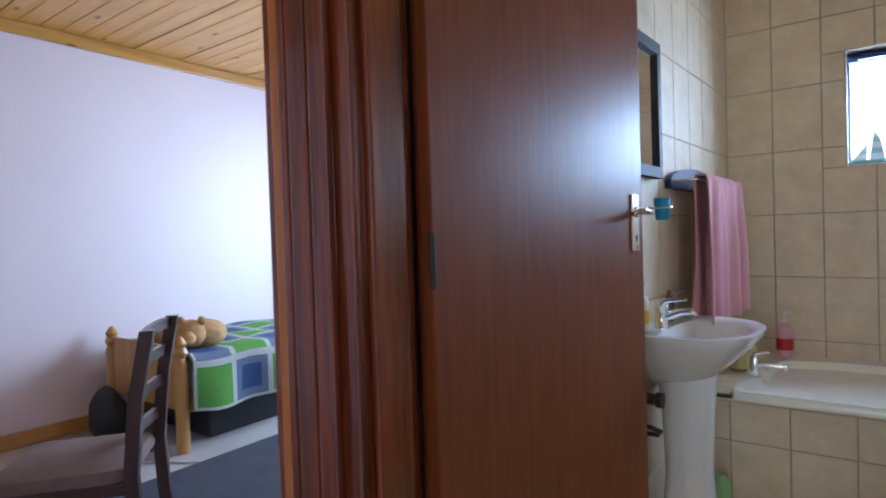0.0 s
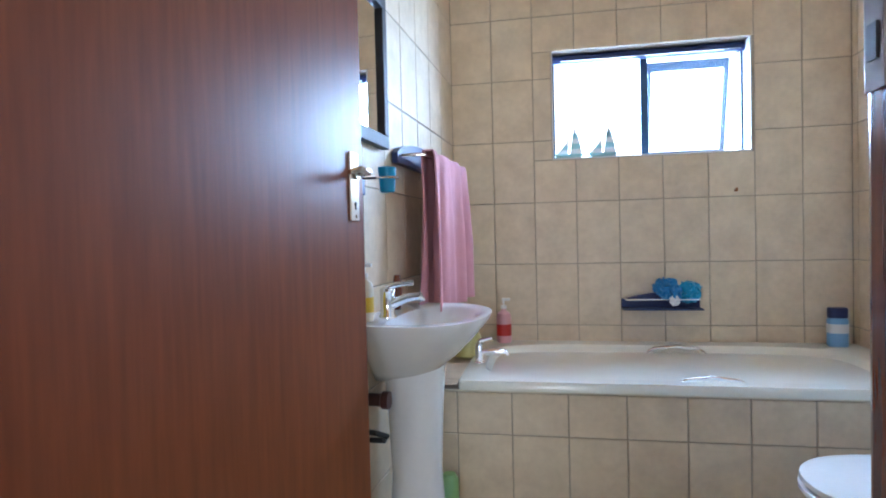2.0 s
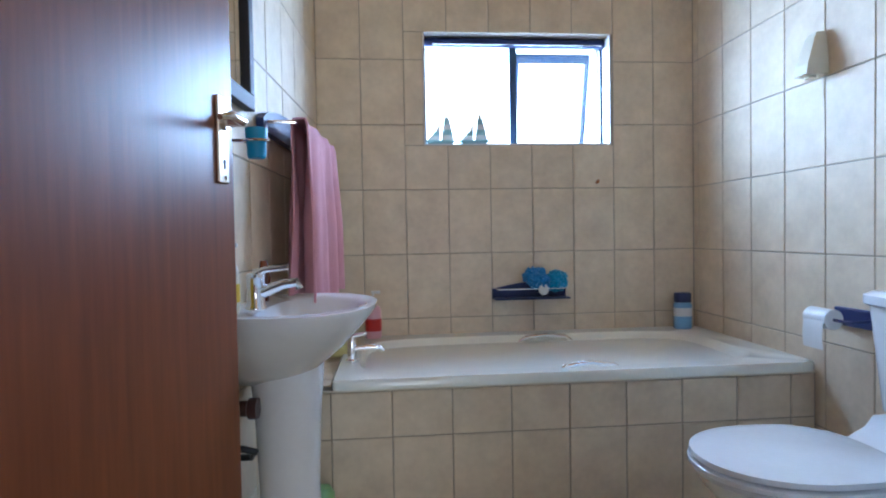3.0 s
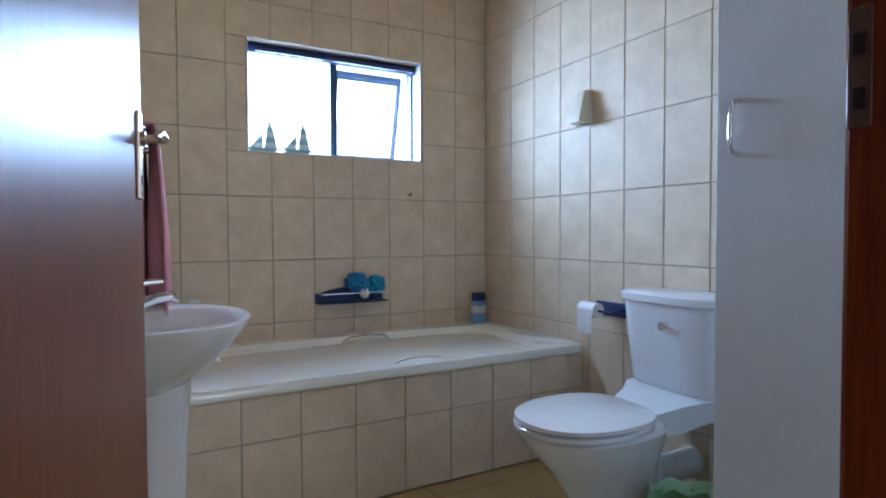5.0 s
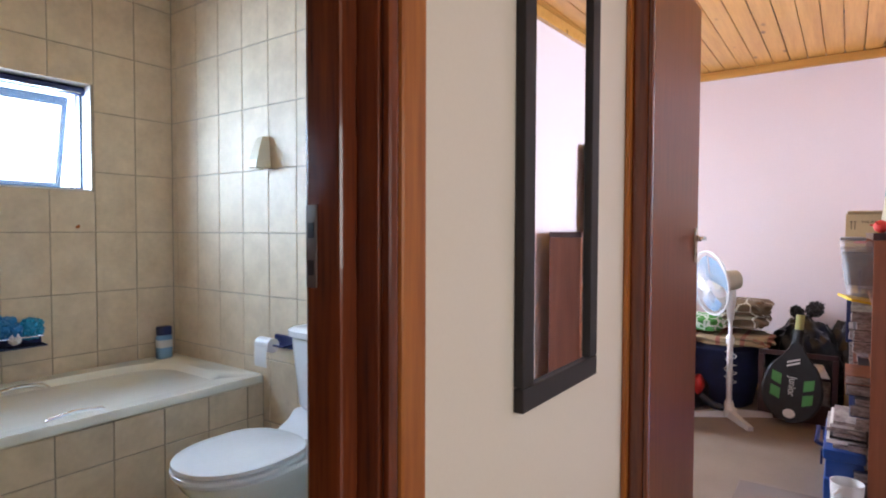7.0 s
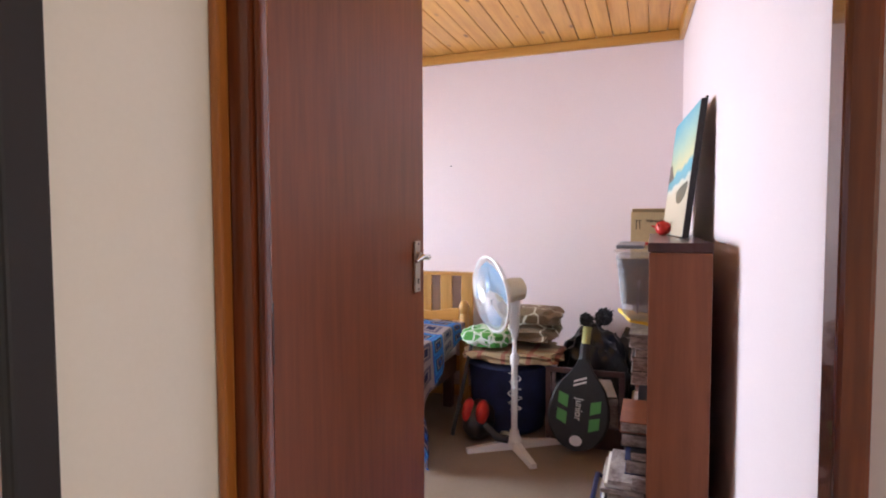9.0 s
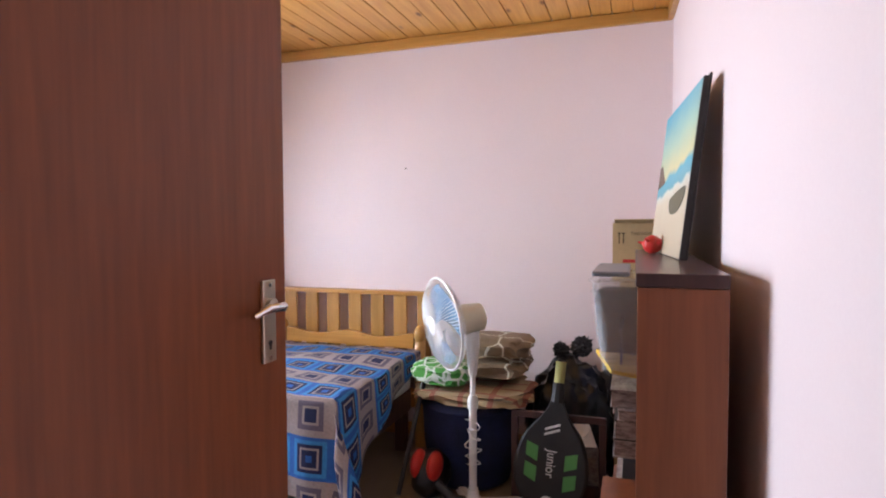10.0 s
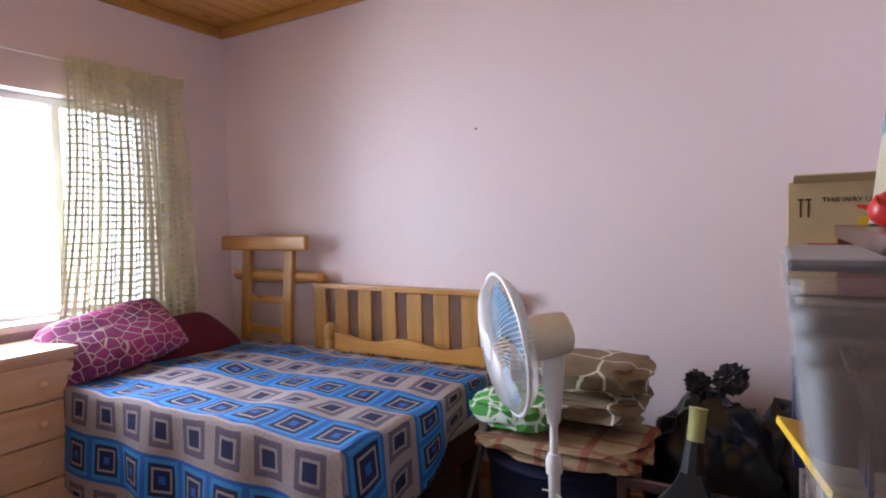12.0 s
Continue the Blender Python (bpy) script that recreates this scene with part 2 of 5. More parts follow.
def patch_mat(name, cell, ramps, rows, rough=0.9):
    """Cloth with nested squares in square cells; the tones change from row to row."""
    m, n, l, p = shader(name)
    uv = n.new("ShaderNodeTexCoord").outputs["UV"]
    sep = n.new("ShaderNodeSeparateXYZ")
    l.new(uv, sep.inputs[0])
    d, ids = [], []
    for k in (0, 1):
        q = calc(n, l, "DIVIDE", sep.outputs[k], cell)
        f = calc(n, l, "FRACT", q)
        d.append(calc(n, l, "ABSOLUTE", calc(n, l, "SUBTRACT", f, 0.5)))
        ids.append(calc(n, l, "FLOOR", q))
    r = calc(n, l, "MULTIPLY", calc(n, l, "MAXIMUM", d[0], d[1]), 2.0)
    outs = []
    for stops in ramps:
        ramp = n.new("ShaderNodeValToRGB")
        ramp.color_ramp.interpolation = "CONSTANT"
        while len(ramp.color_ramp.elements) < len(stops):
            ramp.color_ramp.elements.new(1.0)
        for e, (pos, c) in zip(ramp.color_ramp.elements, stops):
            e.position, e.color = pos, (*c, 1)
        l.new(r, ramp.inputs[0])
        outs.append(ramp.outputs[0])
    which = calc(n, l, "MODULO", calc(n, l, "ADD", calc(n, l, "MULTIPLY", ids[0], rows[0]), calc(n, l, "MULTIPLY", ids[1], rows[1])), 2.0)
    which = calc(n, l, "GREATER_THAN", calc(n, l, "ABSOLUTE", which), 0.5)
    mix = n.new("ShaderNodeMix")
    mix.data_type = "RGBA"
    l.new(which, mix.inputs[0])
    l.new(outs[0], mix.inputs[6])
    l.new(outs[1], mix.inputs[7])
    t = n.new("ShaderNodeTexNoise")
    t.inputs["Scale"].default_value = 90
    l.new(uv, t.inputs["Vector"])
    tint = n.new("ShaderNodeMix")
    tint.data_type, tint.blend_type = "RGBA", "MULTIPLY"
    tint.inputs[0].default_value = 0.45
    l.new(mix.outputs[2], tint.inputs[6])
    l.new(t.outputs[0], tint.inputs[7])
    l.new(tint.outputs[2], p.inputs["Base Color"])
    bp = n.new("ShaderNodeBump")
    bp.inputs["Strength"].default_value, bp.inputs["Distance"].default_value = 0.5, 0.004
    l.new(t.outputs[0], bp.inputs["Height"])
    l.new(bp.outputs[0], p.inputs["Normal"])
    p.inputs["Roughness"].default_value = rough
    return m


NV, BL, SK, CR, TP = (0.008, 0.017, 0.085), (0.02, 0.13, 0.48), (0.04, 0.27, 0.66), (0.38, 0.32, 0.31), (0.14, 0.12, 0.17)
M_QUILT = patch_mat("blue_nested_square_blanket", 0.175, [
    [(0, BL), (0.16, NV), (0.40, CR), (0.50, NV), (0.66, SK), (0.84, BL)],
    [(0, NV), (0.32, CR), (0.44, TP), (0.68, CR)]], (1, 0))
GR, GW, GB, GP = (0.13, 0.36, 0.05), (0.55, 0.58, 0.52), (0.05, 0.09, 0.24), (0.16, 0.20, 0.30)
M_QUILT2 = patch_mat("green_blue_patchwork_quilt", 0.24, [[(0, GR), (0.86, GW)], [(0, GB), (0.55, GP), (0.88, GW)]], (1, 1))
M_PILLOW = patterned("purple_floral_pillowcase", (0.36, 0.04, 0.17), (0.07, 0.012, 0.06), (0.45, 0.36, 0.32), 0.05, 0.035)


# ---- building blocks ----
def bm_box(bm, x0, x1, y0, y1, z0, z1):
    c = [bm.verts.new(v) for v in ((x0, y0, z0), (x1, y0, z0), (x1, y1, z0), (x0, y1, z0), (x0, y0, z1), (x1, y0, z1), (x1, y1, z1), (x0, y1, z1))]
    for f in ((3, 2, 1, 0), (4, 5, 6, 7), (0, 1, 5, 4), (1, 2, 6, 5), (2, 3, 7, 6), (3, 0, 4, 7)):
        bm.faces.new([c[k] for k in f])
    return c


def bx(x0, x1, y0, y1, z0, z1, bevel=0.0, seg=2):
    bm = bmesh.new()
    bm_box(bm, min(x0, x1), max(x0, x1), min(y0, y1), max(y0, y1), min(z0, z1), max(z0, z1))
    if bevel:
        bmesh.ops.bevel(bm, geom=bm.edges[:], offset=bevel, segments=seg, profile=0.6, affect="EDGES")
    return bm


def tube(points, r, n=10, closed=False):
    """A round bar along points; r is one radius or one for each point."""
    bm = bmesh.new()
    pts = [Vector(p) for p in points]
    rs = r if isinstance(r, (list, tuple)) else [r] * len(pts)
    rings = []
    for k, p in enumerate(pts):
        a = pts[k - 1] if (k or closed) else p
        b = pts[(k + 1) % len(pts)] if (k < len(pts) - 1 or closed) else p
        d = (b - a).normalized()
        u = d.orthogonal().normalized() if abs(d.z) > 0.95 else d.cross(Vector((0, 0, 1))).normalized()
        if abs(d.z) > 0.95:
            u = Vector((1, 0, 0)) - d * d.x
            u.normalize()
        w = d.cross(u)
        rings.append([bm.verts.new(p + rs[k] * (math.cos(t) * u + math.sin(t) * w)) for t in (2 * math.pi * i / n for i in range(n))])
    m = len(rings)
    for k in range(m if closed else m - 1):
        A, B = rings[k], rings[(k + 1) % m]
        for i in range(n):
            bm.faces.new((A[i], A[(i + 1) % n], B[(i + 1) % n], B[i]))
    if not closed:
        bm.faces.new(rings[0][::-1])
        bm.faces.new(rings[-1])
    return bm


def loft(rings, cap=True, smooth=True):
    """Skin over closed rings of points."""
    bm = bmesh.new()
    vs = [[bm.verts.new(p) for p in ring] for ring in rings]
    n = len(vs[0])
    for A, B in zip(vs, vs[1:]):
        for i in range(n):
            bm.faces.new((A[i], A[(i + 1) % n], B[(i + 1) % n], B[i]))
    if cap:
        bm.faces.new(vs[0][::-1])
        bm.faces.new(vs[-1])
    return bm


def ring(cx, cy, z, rx, ry, n=32, power=2.0, squash=None):
    out = []
    for i in range(n):
        t = 2 * math.pi * i / n
        c, s_ = math.cos(t), math.sin(t)
        out.append((cx + rx * math.copysign(abs(c) ** (2 / power), c), cy + ry * math.copysign(abs(s_) ** (2 / power), s_), z))
    return out


def lathe(cx, cy, profile, n=24):
    return loft([ring(cx, cy, z, r, r, n) for r, z in profile])


def sheet(f, nu, nv, thick=0.0, uvs=None):
    """A cloth from f(u, v) with u, v from 0 to 1, with UVs in metres."""
    bm = bmesh.new()
    uvl = bm.loops.layers.uv.new("UVMap")
    g = [[bm.verts.new(f(i / nu, j / nv)) for j in range(nv + 1)] for i in range(nu + 1)]
    for i in range(nu):
        for j in range(nv):
            fc = bm.faces.new((g[i][j], g[i + 1][j], g[i + 1][j + 1], g[i][j + 1]))
            for lp, (a, b) in zip(fc.loops, ((i, j), (i + 1, j), (i + 1, j + 1), (i, j + 1))):
                lp[uvl].uv = uvs(a / nu, b / nv) if uvs else (a / nu, b / nv)
    if thick:
        bm.normal_update()
        back = [[bm.verts.new(v.co - v.normal * thick) for v in row] for row in g]
        for i in range(nu):
            for j in range(nv):
                fc = bm.faces.new((back[i][j + 1], back[i + 1][j + 1], back[i + 1][j], back[i][j]))
                for lp, (a, b) in zip(fc.loops, ((i, j + 1), (i + 1, j + 1), (i + 1, j), (i, j))):
                    lp[uvl].uv = uvs(a / nu, b / nv) if uvs else (a / nu, b / nv)
        for i in range(nu):
            for j in (0, nv):
                bm.faces.new((g[i][j], g[i + 1][j], back[i + 1][j], back[i][j]))
        for j in range(nv):
            for i in (0, nu):
                bm.faces.new((g[i][j], g[i][j + 1], back[i][j + 1], back[i][j]))
    return bm


def blob(cx, cy, cz, rx, ry, rz, amp=0.12, freq=3.0, seed=0.0, flat=None, sub=4):
    """A lumpy rounded body."""
    bm = bmesh.new()
    bmesh.ops.create_icosphere(bm, subdivisions=sub, radius=1.0)
    for v in bm.verts:
        d = 1 + amp * noise.noise(v.co * freq + Vector((seed, seed * 1.7, 3.1))) + 0.4 * amp * noise.noise(v.co * freq * 3 + Vector((seed, 0, 0)))
        v.co = Vector((cx + rx * v.co.x * d, cy + ry * v.co.y * d, cz + rz * v.co.z * d))
        if flat is not None and v.co.z < flat:
            v.co.z = flat
    return bm


def moved(bm, m):
    bmesh.ops.transform(bm, matrix=m, verts=bm.verts[:])
    return bm


def joined(*bms):
    """Several shapes of one part."""
    out = bmesh.new()
    tmp = bpy.data.meshes.new("tmp")
    for b in bms:
        b.to_mesh(tmp)
        out.from_mesh(tmp)
        b.free()
    bpy.data.meshes.remove(tmp)
    return out


def part(name, bm, material, parent=None, label="", smooth=False):
    bmesh.ops.recalc_face_normals(bm, faces=bm.faces[:])
    me = bpy.data.meshes.new(name)
    if smooth:
        for f in bm.faces:
            f.smooth = True
        for e in bm.edges:
            if len(e.link_faces) == 2 and e.calc_face_angle(0) > 0.7:
                e.smooth = False
    bm.to_mesh(me)
    bm.free()
    me.materials.append(material)
    ob = new(name, me)
    if parent:
        ob.parent = parent
    if label:
        ob["label"] = label
    return ob


def thing(name, label, category, group="", kind=""):
    return tagged(new(name), label, category, group, kind)


def setting(name, bm, material, label, category="wall"):
    return tagged(part(name, bm, material), label, category, kind="structure")


def wall_with_hole(x0, x1, y0, y1, z0, z1, h0, h1, k0, k1):
    """A wall with an opening: h along its length, k in height."""
    if x1 - x0 > y1 - y0:
        return joined(bx(x0, h0, y0, y1, z0, z1), bx(h1, x1, y0, y1, z0, z1), bx(h0, h1, y0, y1, k1, z1), *([bx(h0, h1, y0, y1, z0, k0)] if k0 > z0 else []))
    return joined(bx(x0, x1, y0, h0, z0, z1), bx(x0, x1, h1, y1, z0, z1), bx(x0, x1, h0, h1, k1, z1), *([bx(x0, x1, h0, h1, z0, k0)] if k0 > z0 else []))


# ---- structure ----
setting("ground", bx(-60, 60, -60, 60, -0.4, -0.12), M_DIRT, "dry garden earth around the house", "ground")
setting("floor_hall", bx(-1.26, 0.95, -3.2, 0.92, -0.1, 0.0), M_GREYFL, "pale grey hallway floor", "floor")
setting("floor_bathroom", bx(-1.2, 0.95, 0.92, 3.5, -0.1, -0.006), M_GROUT, "ochre tiled bathroom floor", "floor")
setting("floor_bedroom", bx(0.95, 4.1, -0.25, 3.4, -0.1, 0.0), M_FLOOR, "beige vinyl bedroom floor", "floor")
setting("floor_far_room", bx(-4.3, -1.26, -1.0, 4.1, -0.1, 0.0), M_GREYFL, "pale grey floor of the second bedroom", "floor")
FRONT = (0.873, 0.975)
setting("wall_bath_front", joined(bx(-1.19, -1.10, *FRONT, 0, 2.6), bx(-0.125, 0.905, *FRONT, 0, 2.6), bx(-1.10, -0.125, *FRONT, 2.10, 2.6)), M_HALL, "cream painted wall between hallway and bathroom")
setting("wall_bath_nib", joined(bx(-1.3, -1.13, 0.975, 1.90, 0, 2.6), loft([[(-1.3, 1.90, z), (-0.985, 1.90, z), (-0.905, 3.408, z), (-1.3, 3.408, z)] for z in (0, 2.6)], smooth=False)), M_GROUT, "tiled bathroom side wall by the basin")
setting("wall_bath_back", wall_with_hole(-1.3, 1.0, 3.408, 3.6, 0, 2.6, -0.41, 0.49, 1.365, 1.89), M_GROUT, "tiled bathroom wall with a high window")
setting("wall_bath_bedroom", joined(bx(0.905, 0.955, 0.975, 3.408, 0, 2.6)), M_GROUT, "tiled bathroom side wall by the toilet")
setting("wall_bedroom_front", joined(bx(0.956, 1.0, 0.90, 3.264, 0, 2.6), bx(0.905, 1.0, -0.02, 0.90, 2.08, 2.6), bx(0.905, 1.0, -3.2, 0.02, 0, 2.6)), M_PINK, "pale pink wall beside the bedroom door")
setting("wall_bedroom_back", bx(3.946, 4.1, -0.1, 3.45, 0, 2.6), M_PINK, "pale pink bedroom wall with a small nail hole")
setting("wall_bedroom_right", loft([[(1.0, -0.25, z), (3.946, -0.25, z), (3.946, 0.072, z), (1.0, -0.046, z)] for z in (0, 2.6)], smooth=False), M_PINK, "pale pink bedroom wall behind the bookcase")
setting("wall_bedroom_window", wall_with_hole(1.0, 3.946, 3.268, 3.45, 0, 2.6, 2.30, 3.50, 0.79, 1.83), M_PINK, "pale pink bedroom wall with a wide window")
setting("wall_hall_left", wall_with_hole(-1.32, -1.2, -3.2, 0.99, 0, 2.6, -0.02, 0.955, 0, 2.08), M_HALL, "cream hallway wall with a doorway")
# never in view: added to close the hall and hold its light opening
setting("wall_hall_closing", wall_with_hole(-1.32, 1.0, -3.35, -3.2, 0, 2.6, -0.85, 0.65, 0.85, 2.05), M_HALL, "unseen cream wall added to close the hallway, with a light opening")
setting("wall_far_room_side", bx(-4.32, -4.17, -1.0, 4.1, 0, 2.6), M_PINK, "pale wall of the second bedroom")
# out of view: added to hold the second bedroom's light opening
setting("wall_far_room_closing", wall_with_hole(-4.17, -1.32, 4.0, 4.15, 0, 2.6, -3.3, -1.9, 0.85, 2.0), M_PINK, "unseen pale wall added with a light opening")
setting("wall_far_room_south", bx(-4.17, -1.32, -1.15, -1.0, 0, 2.6), M_PINK, "pale wall of the second bedroom")
setting("wall_far_room_bath", bx(-1.32, -1.30, 0.975, 4.0, 0, 2.6), M_PINK, "pale wall of the second bedroom")
# unseen slab above the ceilings, added to stop sun and sky leaking in
setting("sky_block_slab", bx(-4.5, 4.3, -3.5, 4.3, 2.62, 2.72), M_DIRT, "unseen slab added over the rooms to keep out sky light", "roof")


def plank_ceiling(name, x0, x1, y0, y1, z, label, width=0.105):
    """Tongue and groove boards that run along x, with open grooves."""
    bm = bmesh.new()
    n = int((y1 - y0) / width) + 1
    for k in range(n):
        a, b = y0 + k * width + 0.003, min(y0 + (k + 1) * width - 0.003, y1)
        if b > a:
            bm_box(bm, x0, x1, a, b, z + 0.004 * random.random(), z + 0.02)
    bm_box(bm, x0, x1, y0, y1, z + 0.022, z + 0.04)
    return setting(name, bm, M_CEIL, label, "ceiling")


plank_ceiling("ceiling_bedroom", 1.0, 3.946, -0.045, 3.268, 2.385, "knotty pine board ceiling")
plank_ceiling("ceiling_bathroom", -1.13, 0.908, 0.975, 3.411, 2.47, "pine board ceiling of the bathroom")
plank_ceiling("ceiling_hall", -1.2, 0.905, -3.2, 0.873, 2.47, "pine board ceiling of the hallway")
plank_ceiling("ceiling_far_room", -4.17, -1.32, -1.0, 4.0, 2.385, "knotty pine board ceiling")


def cornice(name, x0, x1, y0, y1, z0, z1):
    return setting(name, bx(x0, x1, y0, y1, z0, z1, 0.008), M_PINE, "varnished pine cornice under the ceiling", "cornice")


cornice("cornice_back", 3.918, 3.945, 0.076, 3.264, 2.322, 2.384)
setting("cornice_right", loft([[(1.004, -0.044, z), (3.914, 0.073, z), (3.914, 0.100, z), (1.004, -0.017, z)] for z in (2.322, 2.384)], smooth=False), M_PINE, "varnished pine cornice under the ceiling", "cornice")
cornice("cornice_window", 1.004, 3.914, 3.24, 3.266, 2.322, 2.384)
cornice("cornice_far_room", -4.168, -4.14, -0.99, 3.99, 2.31, 2.384)
cornice("cornice_bath", -0.89, 0.89, 3.37, 3.40, 2.43, 2.468)
setting("baseboard_far_room", bx(-4.168, -4.15, -0.99, 3.99, 0.002, 0.09, 0.004), M_PINE, "pine skirting board", "baseboard")
setting("baseboard_bedroom", bx(3.93, 3.944, 0.076, 3.264, 0.002, 0.08, 0.004), M_PINE, "pine skirting board", "baseboard")


# door frames: a moulded jamb with stop and architraves
def frame_post(name, pieces, label):
    root = thing(name, label, "door frame", kind="structure")
    for nm, dims, m in pieces:
        part(nm, bx(*dims, 0.006), m, root)
    return root


frame_post("door_frame_bath_hinge_side", [
    ("jamb", (-1.128, -1.022, 0.868, 1.018, 0, 2.09), M_JAMB),
    ("stop", (-1.022, -1.006, 0.895, 0.985, 0, 2.06), M_JAMB),
    ("architrave", (-1.105, -1.060, 0.850, 0.867, 0, 2.12), M_JAMB),
    ("bead", (-1.160, -1.110, 0.852, 0.872, 0, 2.12), M_JAMB),
    ("corner_strip", (-1.188, -1.168, 0.857, 0.872, 0, 2.12), M_JAMB),
], "dark varnished wooden frame of the bathroom door")
frame_post("door_frame_bath_lock_side", [
    ("jamb", (-0.205, -0.127, 0.868, 0.978, 0, 2.09), M_JAMB),
    ("stop", (-0.243, -0.206, 0.905, 0.976, 0, 2.06), M_JAMB),
    ("bead", (-0.200, -0.176, 0.852, 0.867, 0, 2.12), M_JAMB),
    ("architrave", (-0.174, -0.114, 0.850, 0.867, 0, 2.12), M_CASE),
], "varnished wooden frame with the lock's strike plate")
frame_post("door_frame_bath_head", [("head", (-1.020, -0.207, 0.868, 0.978, 2.05, 2.098), M_JAMB)], "varnished wooden door head")
frame_post("door_frame_bedroom_hinge_side", [
    ("jamb", (0.905, 0.955, 0.815, 0.872, 0, 2.07), M_JAMB),
    ("stop", (0.908, 0.930, 0.800, 0.814, 0, 2.06), M_JAMB),
    ("architrave", (0.878, 0.9045, 0.856, 0.8725, 0, 2.1), M_CASE),
], "dark varnished wooden frame of the bedroom door")
frame_post("door_frame_bedroom_lock_side", [("jamb", (0.89, 0.95, 0.015, 0.050, 0, 2.07), M_JAMB)], "dark varnished wooden frame of the bedroom door")
frame_post("door_frame_far_room", [
    ("jamb", (-1.325, -1.215, 0.932, 0.954, 0, 2.08), M_JAMB),
    ("architrave", (-1.210, -1.191, 0.884, 0.954, 0, 2.1), M_JAMB),
    ("stop", (-1.29, -1.25, 0.918, 0.931, 0, 2.05), M_CASE),
], "varnished wooden frame of the second bedroom's door")


# doors
def door(name, hinge, yaw, length, label, plate_z, side, size=1.0):
    root = thing(name, label, "door", kind="structure")
    part("leaf", bx(0, length, -0.02, 0.02, 0.008, 2.03, 0.003), M_DOOR, root)
    c, q = length - 0.052, size
    for s_ in (1, -1):
        f = 0.0202 * s_
        pl = part("lock_plate", bx(c - 0.019 * q, c + 0.019 * q, f, f + 0.006 * s_, plate_z - 0.077 * q, plate_z + 0.077 * q, 0.002), M_BRASS, root, "worn brass lock plate")
        z = plate_z + 0.03 * q
        part("rose", tube([(c, f + 0.005 * s_, z), (c, f + 0.014 * s_, z)], 0.014 * q, 18), M_BRASS, pl, "", True)
        part("lever", tube([(c, f + 0.012 * s_, z), (c, f + 0.036 * q * s_, z), (c - 0.008 * q, f + 0.043 * q * s_, z), (c - 0.05 * q, f + 0.043 * q * s_, z + 0.002), (c - 0.09 * q, f + 0.04 * q * s_, z - 0.008 * q)], [0.008 * q, 0.008 * q, 0.009 * q, 0.008 * q, 0.005 * q], 12), M_CHROME, pl, "", True)
        part("keyhole", joined(tube([(c, f + 0.004 * s_, plate_z - 0.04 * q), (c, f + 0.0075 * s_, plate_z - 0.04 * q)], 0.005 * q), bx(c - 0.002, c + 0.002, min(f + 0.004 * s_, f + 0.0075 * s_), max(f + 0.004 * s_, f + 0.0075 * s_), plate_z - 0.052 * q, plate_z - 0.04 * q)), M_BLACK, pl)
        for dz in (-0.068, 0.068):
            part("screw", tube([(c, f + 0.004 * s_, plate_z + dz * q), (c, f + 0.0078 * s_, plate_z + dz * q)], 0.0042 * q, 10), M_CHROME, pl)
    for z in (0.25, 1.06, 1.8):
        part("hinge", tube([(-0.004, 0.024 * side, z - 0.05), (-0.004, 0.024 * side, z + 0.05)], 0.006), M_BLACK, root)
    root.matrix_world = Matrix.Translation(hinge) @ pose(0, 0, 0, 0, 0, yaw)
    return root


door("door_1", (-1.006, 1.028, 0), math.degrees(math.atan2(0.829, 0.120)), 0.841, "brown veneered bathroom door standing open", 1.125, -1)
door("door_2", (0.938, 0.834, 0), -0.5, 0.645, "brown veneered bedroom door standing open", 1.122, -1, 0.86)
strike = thing("strike_plate", "tarnished steel strike plate on the varnished jamb", "strike plate")
part("plate", bx(-0.2455, -0.2435, 0.950, 0.972, 1.09, 1.21, 0.0008), M_STEEL, strike)
part("bolt_hole", bx(-0.2472, -0.2457, 0.955, 0.966, 1.108, 1.13), M_BLACK, strike)
part("latch_hole", bx(-0.2472, -0.2457, 0.955, 0.966, 1.162, 1.184), M_BLACK, strike)


# windows
def window(name, x0, x1, y, z0, z1, mulls, label, material):
    root = thing(name, label, "window", kind="structure")
    w = 0.035
    part("window_frame", joined(bx(x0, x1, y, y + 0.04, z1 - w, z1), bx(x0, x1, y, y + 0.04, z0, z0 + w * 0.5), bx(x0, x0 + w * 0.5, y, y + 0.04, z0, z1), bx(x1 - w * 0.5, x1, y, y + 0.04, z0, z1)), material, root)
    edges = [x0 + w * 0.5, *mulls, x1 - w * 0.5]
    for q in mulls:
        part("mullion", bx(q - 0.018, q + 0.018, y - 0.002, y + 0.042, z0 + 0.01, z1 - 0.01, 0.003), material, root)
    for a, b in zip(edges, edges[1:]):
        g = part("pane", bx(a, b, y + 0.018, y + 0.022, z0 + 0.01, z1 - w), M_GLASS, root)
        g.visible_shadow = False
    return root


window("window_1", -0.41, 0.49, 3.50, 1.367, 1.888, [0.035], "blue-black framed bathroom window with one sash ajar", M_WINFR)
sash = thing("window_sash", "blue-black top-hung sash standing ajar", "window sash")
part("sash_frame", joined(bx(0.06, 0.44, -0.012, 0.012, -0.045, 0.0), bx(0.06, 0.44, -0.012, 0.012, -0.46, -0.44), bx(0.06, 0.08, -0.012, 0.012, -0.44, -0.045), bx(0.42, 0.44, -0.012, 0.012, -0.44, -0.045)), M_WINFR, sash)
part("stay", tube([(0.455, 0.0, -0.42), (0.46, -0.1, -0.44)], 0.004), M_WINFR, sash)
sash.matrix_world = Matrix.Translation((0, 3.555, 1.84)) @ pose(0, 0, 0, 14, 0, 0)
blind = thing("roller_blind", "dark blue roller blind rolled up at the window head", "blind")
